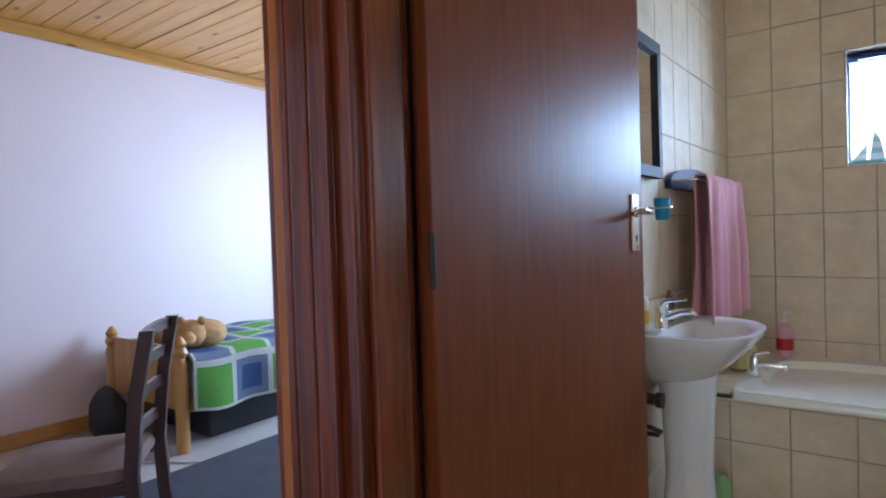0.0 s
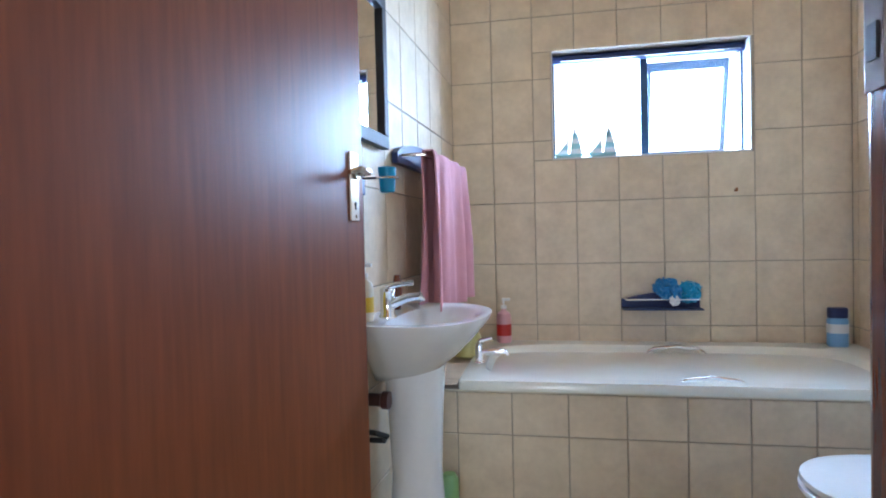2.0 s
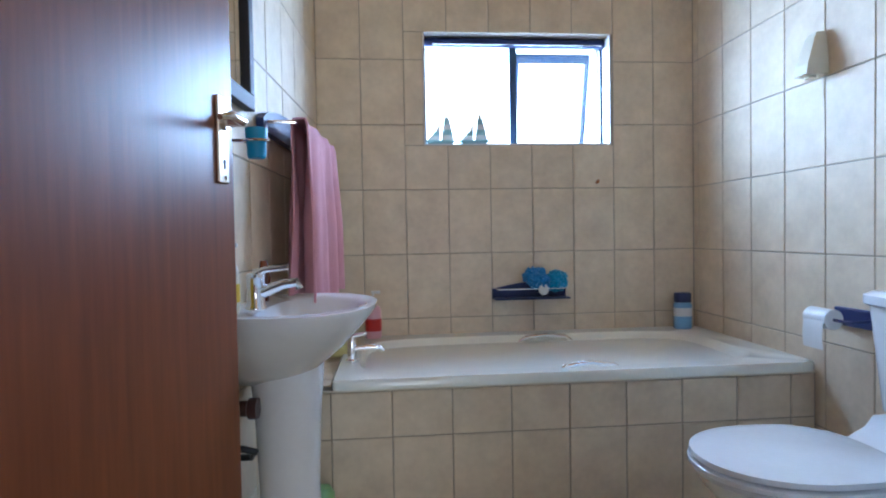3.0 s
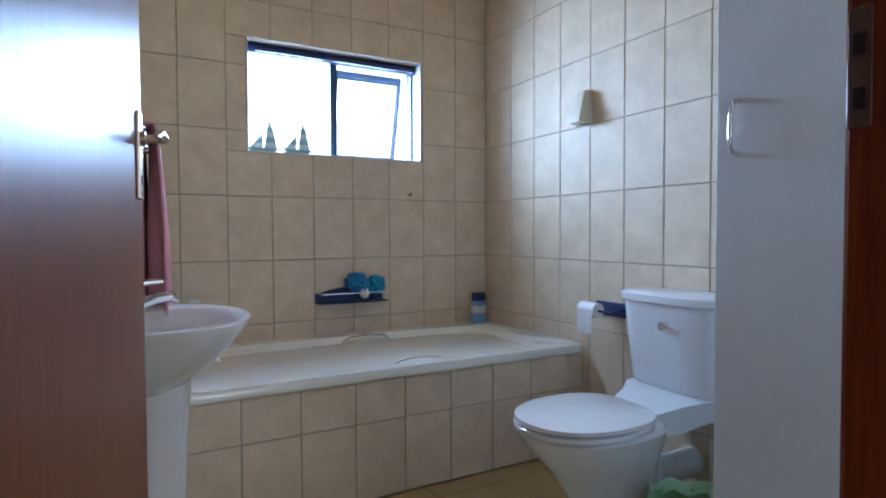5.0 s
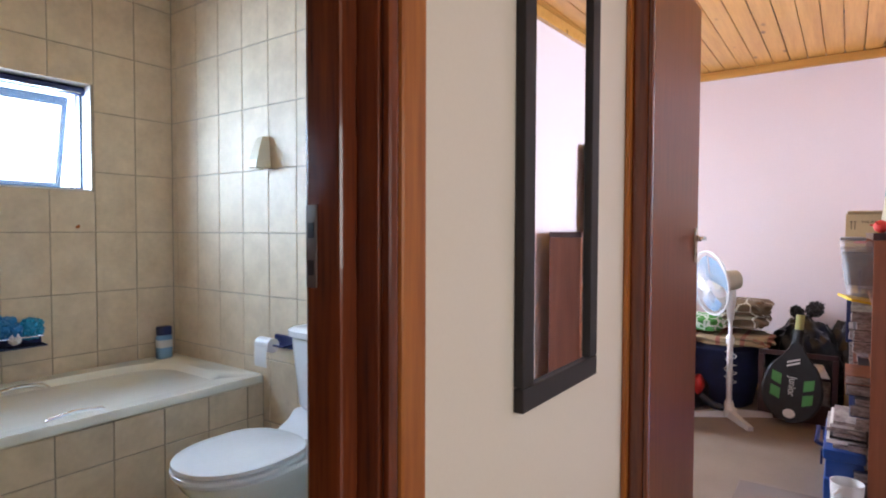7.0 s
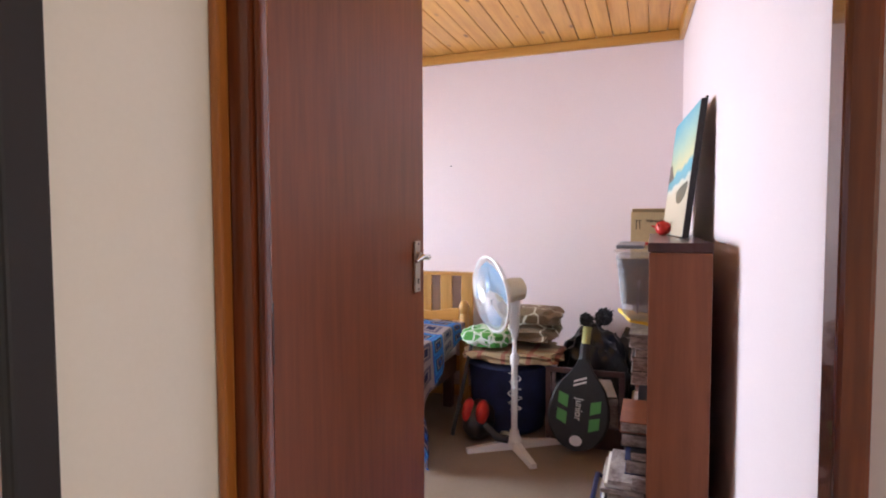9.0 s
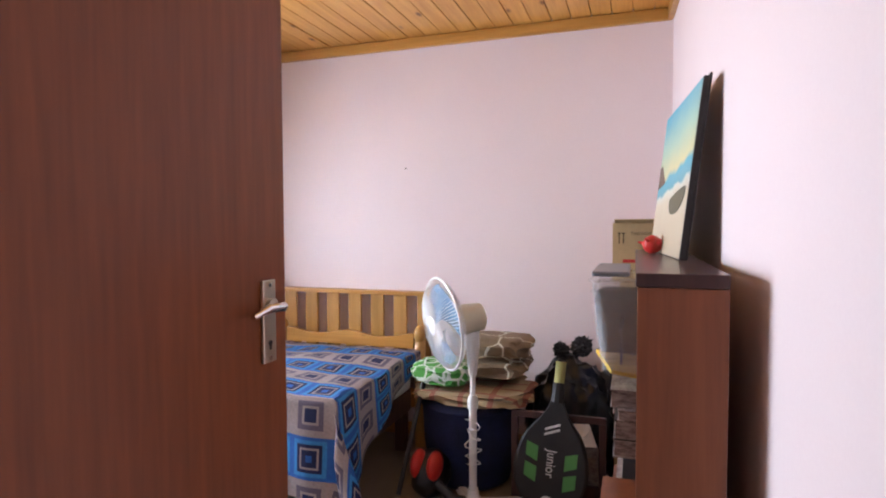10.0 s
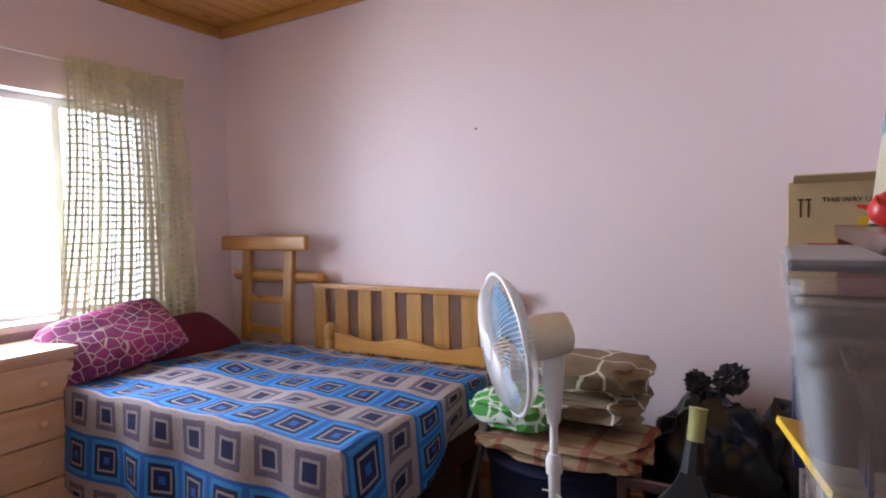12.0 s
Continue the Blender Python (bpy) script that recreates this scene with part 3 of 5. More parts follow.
part("roll", tube([(-0.40, 3.475, 1.864), (0.48, 3.475, 1.864)], 0.022, 14), M_NAVY, blind)
part("pull_rod", tube([(-0.36, 3.450, 1.850), (0.46, 3.450, 1.850)], 0.003, 8), M_CHROME, blind)
setting("sill_1", joined(bx(-0.409, 0.489, 3.405, 3.50, 1.3655, 1.372), bx(-0.409, -0.403, 3.405, 3.499, 1.3725, 1.888), bx(0.483, 0.489, 3.405, 3.499, 1.3725, 1.888)), M_WHITEW, "white painted window reveal", "window sill")
window("window_2", 2.30, 3.50, 3.36, 0.792, 1.828, [3.04], "wide bright bedroom window", M_WHITEW)
# unseen, added to fill the hall's light opening
window("added_window_hall", -0.85, 0.65, -3.28, 0.852, 2.048, [-0.1], "unseen window added to let light into the hallway", M_WHITEW)
# unseen, added where the second bedroom's fill comes in
window("added_window_far_room", -3.3, -1.9, 4.06, 0.852, 1.998, [-2.6], "unseen window added to let light into the second bedroom", M_WHITEW)
setting("sill_2", bx(2.26, 3.54, 3.215, 3.36, 0.755, 0.7895, 0.006), M_WHITEW, "white window sill", "window sill")
# added glowing panels that make the openings burn out to white
for nm, dims in (("backdrop_bath", (-2.5, 0.9, 6.0, 6.02, -0.12, 4)), ("backdrop_bedroom", (0.9, 9, 6.0, 6.02, -0.12, 4)), ("backdrop_far_room", (-7, -2.5, 6.0, 6.02, -0.12, 4))):
    setting(nm, bx(*dims), M_GLOW, "glowing white panel standing in for daylight outside the window", "backdrop")

# ---- bathroom ----
# the basin wall stands three degrees out of square
SKEW = Matrix.Translation((-0.905, 3.408, 0)) @ pose(0, 0, 0, 0, 0, -3.04) @ Matrix.Translation((0.905, -3.408, 0))
tub = thing("bathtub", "ivory acrylic bathtub set in a tiled surround", "bathtub")


def rrect(x0, x1, y0, y1, z, p=6.0, n=48):
    return ring((x0 + x1) / 2, (y0 + y1) / 2, z, (x1 - x0) / 2, (y1 - y0) / 2, n, p)


TX0, TX1, TY0, TY1, TZ = -0.775, 0.903, 2.592, 3.40, 0.482
part("shell", loft([rrect(TX0, TX1, TY0, TY1, 0.449, 40), rrect(TX0, TX1, TY0, TY1, TZ - 0.008, 40), rrect(TX0 + 0.006, TX1 - 0.006, TY0 + 0.006, TY1 - 0.006, TZ, 40),
    rrect(TX0 + 0.075, TX1 - 0.11, TY0 + 0.07, TY1 - 0.085, TZ - 0.002, 5), rrect(TX0 + 0.09, TX1 - 0.13, TY0 + 0.085, TY1 - 0.10, TZ - 0.02, 5),
    rrect(TX0 + 0.13, TX1 - 0.26, TY0 + 0.12, TY1 - 0.14, 0.30, 4.5), rrect(TX0 + 0.19, TX1 - 0.40, TY0 + 0.17, TY1 - 0.19, 0.12, 4), rrect(TX0 + 0.3, TX1 - 0.5, TY0 + 0.25, TY1 - 0.27, 0.105, 3)]), M_TUB, tub, "", True)
for yy, s_ in ((TY0 + 0.088, -1), (TY1 - 0.112, 1)):
    part("grab_handle", tube([(0.0, yy, TZ - 0.03), (0.03, yy - 0.016 * s_, TZ - 0.008), (0.12, yy - 0.022 * s_, TZ + 0.001), (0.21, yy - 0.016 * s_, TZ - 0.008), (0.24, yy, TZ - 0.03)], 0.009), M_CHROME, tub, "chrome grab handle", True)
part("overflow", tube([(TX0 + 0.104, 2.99, 0.405), (TX0 + 0.118, 2.99, 0.402)], 0.028, 16), M_CHROME, tub, "chrome overflow")

btap = thing("bath_tap", "chrome mixer tap on the bathtub rim", "tap")
part("body", lathe(-0.725, 2.87, [(0.024, TZ), (0.024, TZ + 0.008), (0.017, TZ + 0.012), (0.018, TZ + 0.075), (0.014, TZ + 0.085)]), M_CHROME, btap, "", True)
part("spout", tube([(-0.725, 2.87, TZ + 0.045), (-0.665, 2.87, TZ + 0.052), (-0.62, 2.87, TZ + 0.048), (-0.61, 2.87, TZ + 0.036)], [0.014, 0.012, 0.011, 0.009]), M_CHROME, btap, "", True)
part("lever", tube([(-0.725, 2.87, TZ + 0.085), (-0.72, 2.87, TZ + 0.095), (-0.67, 2.87, TZ + 0.105)], [0.012, 0.010, 0.006]), M_CHROME, btap, "", True)


def pump_bottle(name, x, y, z, r, h, material, label, band=None):
    root = thing(name, label, "bottle")
    part("body", lathe(x, y, [(r * 0.9, z), (r, z + 0.01), (r, z + h * 0.55), (r * 0.85, z + h * 0.66), (r * 0.35, z + h * 0.72), (r * 0.35, z + h * 0.76)]), material, root, "", True)
    if band:
        part("print", lathe(x, y, [(r * 1.01, z + h * 0.16), (r * 1.01, z + h * 0.42)]), band, root, "coloured printed band")
    part("pump", joined(lathe(x, y, [(r * 0.4, z + h * 0.76), (r * 0.4, z + h * 0.83), (r * 0.14, z + h * 0.84), (r * 0.14, z + h * 0.94)], 12), bx(x - r * 0.25, x + r * 0.9, y - r * 0.22, y + r * 0.22, z + h * 0.94, z + h, 0.002)), M_WHITEP, root, "white pump head")
    return root


pump_bottle("soap_bottle", -0.66, 3.345, TZ, 0.036, 0.215, M_SOAP, "pink liquid soap pump bottle on the bathtub rim", M_RED)
lotion = pump_bottle("lotion_bottle", -0.872, 2.08, 0.777, 0.024, 0.16, M_CREAMP, "cream lotion pump bottle on the basin", M_YELL)
lotion.matrix_world = SKEW
bl = thing("bath_salts_bottle", "blue and white plastic bottle with navy cap on the bathtub corner", "bottle")
part("body", loft([ring(0.80, 3.325, z, rx, ry, 24, 3) for z, rx, ry in ((TZ, 0.036, 0.026), (TZ + 0.006, 0.04, 0.03), (TZ + 0.115, 0.04, 0.03), (TZ + 0.125, 0.034, 0.025))]), M_SALTS, bl, "", True)
part("cap", loft([ring(0.80, 3.325, z, rx, ry, 24, 3) for z, rx, ry in ((TZ + 0.126, 0.038, 0.028), (TZ + 0.165, 0.038, 0.028), (TZ + 0.17, 0.034, 0.024))]), M_NAVY, bl, "navy cap", True)
part("label", loft([ring(0.80, 3.325, z, 0.0408, 0.0308, 24, 3) for z in (TZ + 0.06, TZ + 0.10)]), M_WHITEP, bl, "white printed label")
jug = thing("plastic_jug", "pale yellow plastic jug behind the basin", "jug")
part("body", lathe(-0.80, 3.06, [(0.05, 0.47), (0.06, 0.48), (0.06, 0.56), (0.04, 0.60), (0.02, 0.62)]), plain("pale_yellow_plastic", (0.62, 0.56, 0.22), 0.4), jug, "", True)

basin = thing("wash_basin", "white ceramic pedestal wash basin beneath the mirror", "basin")
BY, BZ = 2.255, 0.775


def brow(z, reach, half, p=2.3, back=-0.902):
    """A basin outline: flat at the wall, round in front."""
    out, reach = [], reach * 1.12
    for i in range(40):
        t = 2 * math.pi * i / 40
        c, s_ = math.cos(t), math.sin(t)
        cx = back + reach * 0.42
        x = cx + (reach * 0.58 * math.copysign(abs(c) ** (2 / p), c) if c > 0 else reach * 0.42 * math.copysign(abs(c) ** 0.35, c))
        out.append((x, BY + half * math.copysign(abs(s_) ** (2 / p), s_), z))
    return out


part("bowl", loft([brow(0.585, 0.15, 0.08), brow(0.615, 0.18, 0.12), brow(0.665, 0.235, 0.18), brow(0.725, 0.285, 0.238), brow(BZ - 0.012, 0.311, 0.259), brow(BZ, 0.313, 0.261), brow(BZ + 0.003, 0.300, 0.248),
    [(-0.842 + (x + 0.902) * 0.72, BY + (y - BY) * 0.86, BZ - 0.012) for x, y, z in brow(0, 0.300, 0.248)], [(-0.822 + (x + 0.902) * 0.55, BY + (y - BY) * 0.66, BZ - 0.075) for x, y, z in brow(0, 0.300, 0.248)],
    [(-0.772 + (x + 0.902) * 0.25, BY + (y - BY) * 0.25, BZ - 0.115) for x, y, z in brow(0, 0.300, 0.248)]]), M_CERAM, basin, "", True)
part("pedestal", loft([ring(-0.785, BY, z, rx * 1.06, ry, 32, 2.4) for z, rx, ry in ((0, 0.10, 0.115), (0.03, 0.098, 0.11), (0.12, 0.08, 0.09), (0.3, 0.07, 0.078), (0.5, 0.078, 0.085), (0.60, 0.085, 0.10), (0.64, 0.085, 0.10))]), M_CERAM, basin, "", True)
part("waste_pipe", tube([(-0.91, BY - 0.10, 0.535), (-0.86, BY - 0.10, 0.535), (-0.855, BY - 0.10, 0.535), (-0.835, BY - 0.10, 0.535)], [0.019, 0.019, 0.026, 0.026], 16), M_DARK, basin, "dark grey plastic waste pipe", True)
part("supply_hose", tube([(-0.91, BY - 0.13, 0.45), (-0.86, BY - 0.15, 0.455), (-0.835, BY - 0.13, 0.44), (-0.85, BY - 0.11, 0.42), (-0.91, BY - 0.10, 0.415)], 0.008), M_BLACK, basin, "black flexible hose", True)
tap = thing("basin_tap", "chrome lever mixer tap on the wash basin", "tap")
part("body", lathe(-0.835, BY - 0.095, [(0.026, BZ), (0.026, BZ + 0.006), (0.021, BZ + 0.012), (0.021, BZ + 0.075), (0.023, BZ + 0.078), (0.02, BZ + 0.085), (0.01, BZ + 0.09)]), M_CHROME, tap, "", True)
part("spout", tube([(-0.835, BY - 0.095, BZ + 0.035), (-0.77, BY - 0.095, BZ + 0.06), (-0.735, BY - 0.095, BZ + 0.064), (-0.73, BY - 0.095, BZ + 0.048)], [0.015, 0.013, 0.012, 0.011]), M_CHROME, tap, "", True)
part("lever", tube([(-0.835, BY - 0.095, BZ + 0.085), (-0.81, BY - 0.095, BZ + 0.096), (-0.755, BY - 0.095, BZ + 0.10)], [0.012, 0.008, 0.006]), M_CHROME, tap, "", True)
brush = thing("hair_brush", "dark red wooden brush standing by the tap", "brush")
part("handle", tube([(-0.86, 2.33, BZ), (-0.862, 2.335, BZ + 0.06), (-0.865, 2.345, BZ + 0.11)], [0.010, 0.018, 0.010]), M_JAMB, brush, "", True)

for ob in (basin, tap, brush):
    ob.matrix_world = SKEW
wm = thing("bathroom_mirror", "dark framed mirror on the tiled wall", "mirror")
MY0, MY1, MZ0, MZ1 = 1.915, 2.32, 1.285, 1.76
part("frame", joined(bx(-0.897, -0.87, MY0, MY1, MZ0, MZ0 + 0.04, 0.003), bx(-0.897, -0.87, MY0, MY1, MZ1 - 0.04, MZ1, 0.003), bx(-0.897, -0.87, MY0, MY0 + 0.035, MZ0 + 0.041, MZ1 - 0.041, 0.003), bx(-0.897, -0.87, MY1 - 0.035, MY1, MZ0 + 0.041, MZ1 - 0.041, 0.003)), M_BLACKW, wm)
part("mirror_glass", bx(-0.896, -0.884, MY0 + 0.03, MY1 - 0.03, MZ0 + 0.035, MZ1 - 0.035), M_MIRROR, wm)
cup = thing("tumbler_holder", "turquoise tumbler in a chrome wall holder", "tumbler holder")
part("backplate", bx(-0.898, -0.885, 2.06, 2.14, 1.13, 1.21, 0.004), M_NAVY, cup)
part("tumbler", lathe(-0.815, 2.13, [(0.018, 1.135), (0.021, 1.138), (0.026, 1.205), (0.024, 1.206), (0.018, 1.145)]), M_CUP, cup, "turquoise plastic tumbler", True)
part("ring", tube([(-0.815 + 0.03 * math.cos(t), 2.13 + 0.03 * math.sin(t), 1.175) for t in (2 * math.pi * k / 20 for k in range(20))], 0.003, 6, True), M_CHROME, cup)
part("arm", tube([(-0.887, 2.11, 1.175), (-0.844, 2.12, 1.175)], 0.004), M_CHROME, cup)

rail = thing("towel_rail", "dark arched towel rail with chrome bar", "towel rail")
part("board", loft([[(x, 2.42 + 0.66 * k / 24, 1.257) for k in range(25)] + [(x, 2.42 + 0.66 * (24 - k) / 24, 1.292 + 0.055 * math.sin(math.pi * (24 - k) / 24) ** 0.6) for k in range(25)] for x in (-0.898, -0.875)]), M_NAVY, rail)
part("bar", tube([(-0.876, 2.46, 1.287), (-0.80, 2.47, 1.287), (-0.80, 3.05, 1.287), (-0.876, 3.05, 1.287)], 0.005), M_CHROME, rail)
towel = thing("towel", "dusty pink towel hanging over the rail", "towel")


def towel_f(u, v):
    y = 2.49 + 0.55 * u + 0.02 * math.sin(v * 5)
    fold = 0.026 * math.sin(u * 19 + 1.5 * v) + 0.008 * math.sin(u * 43 + v * 4)
    s_ = (v - 0.5) * 1.16
    z = 1.302 - max(abs(s_) - 0.02, 0)
    side = max(-1.0, min(1.0, s_ / 0.025))
    spread = 0.4 + min(1.0, abs(s_) * 3)
    return (-0.80 + side * 0.02 + fold * spread * 0.6 + (0.02 * abs(s_) * side), y + 0.02 * (u - 0.5) * abs(s_) * 2, z)


part("cloth", sheet(towel_f, 60, 60, 0.006), M_TOWEL, towel, "", True)

for ob in (wm, cup, rail, towel):
    ob.matrix_world = SKEW

caddy = thing("bath_shelf", "dark curved wall shelf with chrome rail", "shelf")
part("board", loft([[(-0.10 + 0.35 * k / 20, y, 0.64) for k in range(21)] + [(-0.10 + 0.35 * (20 - k) / 20, y, 0.668 + 0.05 * math.sin(math.pi * (0.12 + 0.6 * (20 - k) / 20))) for k in range(21)] for y in (3.405, 3.385)]), M_NAVY, caddy)
part("tray", bx(-0.10, 0.25, 3.31, 3.384, 0.641, 0.647), M_NAVY, caddy)
part("rail", tube([(-0.09, 3.385, 0.69), (-0.085, 3.312, 0.69), (0.235, 3.312, 0.69), (0.24, 3.385, 0.69)], 0.0035), M_CHROME, caddy)


def puff(name, x, y, z, r, material, label):
    root = thing(name, label, "sponge")
    part("mesh", joined(*[blob(x + random.uniform(-.4, .4) * r, y + random.uniform(-.3, .3) * r, z + random.uniform(-.35, .35) * r, r * 0.6, r * 0.55, r * 0.6, 0.5, 5, k, sub=3) for k in range(7)]), material, root, "", True)


puff("bath_puff", 0.10, 3.345, 0.728, 0.062, M_BLUE, "blue mesh bath puff on the shelf")
puff("bath_puff", 0.195, 3.345, 0.725, 0.055, M_CUP, "turquoise mesh bath puff on the shelf")
puff("bath_puff", 0.125, 3.315, 0.690, 0.030, M_WHITEP, "white sponge on the shelf")
hk = thing("wall_hook", "small dark hook on the tiles", "hook")
part("peg", tube([(0.415, 3.405, 1.185), (0.415, 3.385, 1.185), (0.415, 3.38, 1.195)], 0.006), M_CASE, hk)


def boat(x):
    root = thing("toy_sailboat", "white and teal striped ornamental sailboat on the window sill", "ornament", "sailboats on the sill")
    part("hull", loft([[(x - w, 3.44 - d, z), (x + w, 3.44 - d, z), (x + w, 3.44 + d, z), (x - w, 3.44 + d, z)] for z, w, d in ((1.3725, 0.05, 0.012), (1.385, 0.068, 0.02), (1.392, 0.072, 0.02))]), M_SAIL, root)
    for a, b, apex, bow, full in ((-0.066, -0.004, 0.0, 1.9, 1.0), (0.004, 0.062, 0.022, 1.0, 0.5)):
        def row(h):
            return x + apex + (a - apex) * (1 - h) ** bow, x + apex + (b - apex) * (1 - h) ** full, 1.394 + (0.105 if a < 0 else 0.125) * h
        for k in range(5):
            rows = [row((k + q * 0.98 / 4) / 5) for q in range(5)]
            outline = [(p1, z) for p0, p1, z in rows] + [(min(p0, p1 - 0.002), z) for p0, p1, z in reversed(rows)]
            part("sail", loft([[(px, y, z) for px, z in outline] for y in (3.438, 3.442)], smooth=False), (M_WHITEP, M_SAIL, M_WHITEP, M_SAIL, M_WHITEP)[k], root)


boat(-0.33)
boat(-0.17)

wl = thing("wall_lamp", "cream wedge-shaped wall lamp on the tiles", "wall lamp")
part("shade", loft([[(0.897, 2.575 - w, z), (0.897, 2.575 + w, z), (0.897 - d, 2.575 + w * 0.8, z), (0.897 - d, 2.575 - w * 0.8, z)] for z, w, d in ((1.465, 0.038, 0.075), (1.50, 0.038, 0.07), (1.59, 0.028, 0.04), (1.61, 0.022, 0.028))]), M_CREAMP, wl)
part("socket", tube([(0.86, 2.575, 1.455), (0.86, 2.575, 1.464)], 0.02), M_CREAMP, wl)

wc = thing("toilet", "white ceramic close-coupled toilet with closed lid", "toilet")
WY = 2.02


def seat_ring(z, x0, x1, half, n=40):
    out = []
    for i in range(n):
        t = 2 * math.pi * i / n
        c, s_ = math.cos(t), math.sin(t)
        cx = x0 + (x1 - x0) * 0.52
        x = cx + ((x1 - cx) * math.copysign(abs(c) ** 0.6, c) if c > 0 else (cx - x0) * c)
        out.append((x, WY + half * math.copysign(abs(s_) ** 0.9, s_), z))
    return out


part("bowl", loft([seat_ring(0, 0.32, 0.72, 0.11), seat_ring(0.03, 0.33, 0.70, 0.10), seat_ring(0.14, 0.32, 0.66, 0.095), seat_ring(0.24, 0.25, 0.64, 0.13), seat_ring(0.33, 0.17, 0.64, 0.175), seat_ring(0.365, 0.15, 0.64, 0.185), seat_ring(0.375, 0.16, 0.63, 0.175)]), M_CERAM, wc, "", True)
part("seat", loft([seat_ring(0.378, 0.145, 0.575, 0.182), seat_ring(0.382, 0.138, 0.575, 0.188), seat_ring(0.392, 0.138, 0.575, 0.188), seat_ring(0.396, 0.145, 0.575, 0.182)]), M_CERAM, wc, "", True)
part("lid", loft([seat_ring(0.399, 0.148, 0.58, 0.180), seat_ring(0.403, 0.14, 0.58, 0.187), seat_ring(0.415, 0.142, 0.58, 0.186), seat_ring(0.422, 0.18, 0.565, 0.15)]), M_CERAM, wc, "", True)
part("shelf", loft([[(x, WY - w, z0), (x, WY + w, z0), (x, WY + w, z1), (x, WY - w, z1)] for x, w, z0, z1 in ((0.59, 0.10, 0.32, 0.395), (0.68, 0.13, 0.33, 0.415), (0.74, 0.17, 0.36, 0.43), (0.89, 0.18, 0.37, 0.43))]), M_CERAM, wc, "", True)
part("cistern", loft([rrect(0.90 - d, 0.898, WY - w, WY + w, z, 3.6) for z, d, w in ((0.431, 0.15, 0.165), (0.45, 0.165, 0.175), (0.72, 0.195, 0.19), (0.735, 0.195, 0.19))]), M_CERAM, wc, "", True)
part("cistern_lid", loft([rrect(0.90 - d, 0.898, WY - w, WY + w, z, 3.6) for z, d, w in ((0.7355, 0.20, 0.195), (0.742, 0.21, 0.20), (0.765, 0.21, 0.20), (0.775, 0.19, 0.185))]), M_CERAM, wc, "", True)
part("flush_lever", joined(tube([(0.72, WY - 0.03, 0.665), (0.69, WY - 0.03, 0.665)], 0.015, 14), tube([(0.693, WY - 0.03, 0.665), (0.69, WY - 0.10, 0.652)], [0.007, 0.005])), M_CHROME, wc, "chrome flush lever")
part("outlet_pipe", tube([(0.68, WY, 0.16), (0.78, WY, 0.15), (0.9, WY, 0.15)], 0.05, 16), M_WHITEP, wc, "", True)
for s_ in (-1, 1):
    part("seat_hinge", tube([(0.575, WY + 0.07 * s_ - 0.02, 0.398), (0.575, WY + 0.07 * s_ + 0.02, 0.398)], 0.011), M_WHITEP, wc)

tp = thing("toilet_roll_holder", "dark wall holder with a white toilet roll", "roll holder")
part("board", bx(0.882, 0.898, 2.25, 2.50, 0.63, 0.69, 0.006), M_NAVY, tp)
part("arm", tube([(0.885, 2.33, 0.665), (0.80, 2.33, 0.66), (0.80, 2.50, 0.66)], 0.005), M_NAVY, tp)
part("roll", joined(tube([(0.80, 2.40, 0.66), (0.80, 2.495, 0.66)], 0.032, 24), sheet(lambda u, v: (0.768 - 0.004 * math.sin(v * 3), 2.405 + 0.085 * u, 0.655 - 0.09 * v), 4, 6, 0.001)), M_WHITEP, tp, "white paper roll", True)

cab = thing("tall_cupboard", "grey-white tall bathroom cupboard inside the door", "cupboard")
part("body", bx(0.372, 0.904, 0.979, 1.548, 0, 2.05, 0.003), M_GREY, cab)
cdoor = part("cupboard_door", bx(0.352, 0.3705, 0.982, 1.546, 0.04, 2.045, 0.003), M_GREY, cab)
part("pull_handle", tube([(0.352, 1.49, 1.165), (0.33, 1.49, 1.17), (0.322, 1.49, 1.20), (0.322, 1.49, 1.255), (0.33, 1.49, 1.285), (0.352, 1.49, 1.29)], 0.006), M_CHROME, cdoor, "chrome pull handle", True)
pb = thing("waste_bin", "pale green bin with a crumpled plastic liner", "bin")
part("body", lathe(0.53, 1.75, [(0.09, 0), (0.095, 0.01), (0.115, 0.19), (0.11, 0.19), (0.09, 0.02)]), M_GREEN, pb, "", True)
part("liner", loft([[(0.53 + (r + 0.008 * math.sin(5 * t) + 0.005 * math.sin(11 * t)) * math.cos(t), 1.75 + (r + 0.008 * math.sin(5 * t)) * math.sin(t), z + 0.01 * math.sin(7 * t)) for t in (2 * math.pi * k / 40 for k in range(40))] for r, z in ((0.122, 0.13), (0.13, 0.195), (0.118, 0.212), (0.10, 0.18))], cap=False), plain("thin_green_liner", (0.42, 0.62, 0.36), 0.3), pb, "thin green liner", True)
can = thing("spray_can", "green can standing behind the pedestal", "can")
part("body", lathe(-0.79, 2.48, [(0.03, 0), (0.032, 0.005), (0.032, 0.17), (0.02, 0.19)]), M_GREEN, can, "", True)

# ---- hallway ----
hm = thing("hall_mirror", "tall black framed mirror on the hallway wall", "mirror")
HX0, HX1, HZ0, HZ1, HY = 0.205, 0.615, 0.805, 2.03, 0.8725
part("frame", joined(bx(HX0, HX1, HY - 0.022, HY, HZ0, HZ0 + 0.05, 0.004), bx(HX0, HX1, HY - 0.022, HY, HZ1 - 0.05, HZ1, 0.004), bx(HX0, HX0 + 0.05, HY - 0.022, HY, HZ0 + 0.051, HZ1 - 0.051, 0.004), bx(HX1 - 0.05, HX1, HY - 0.022, HY, HZ0 + 0.051, HZ1 - 0.051, 0.004)), M_BLACKW, hm)
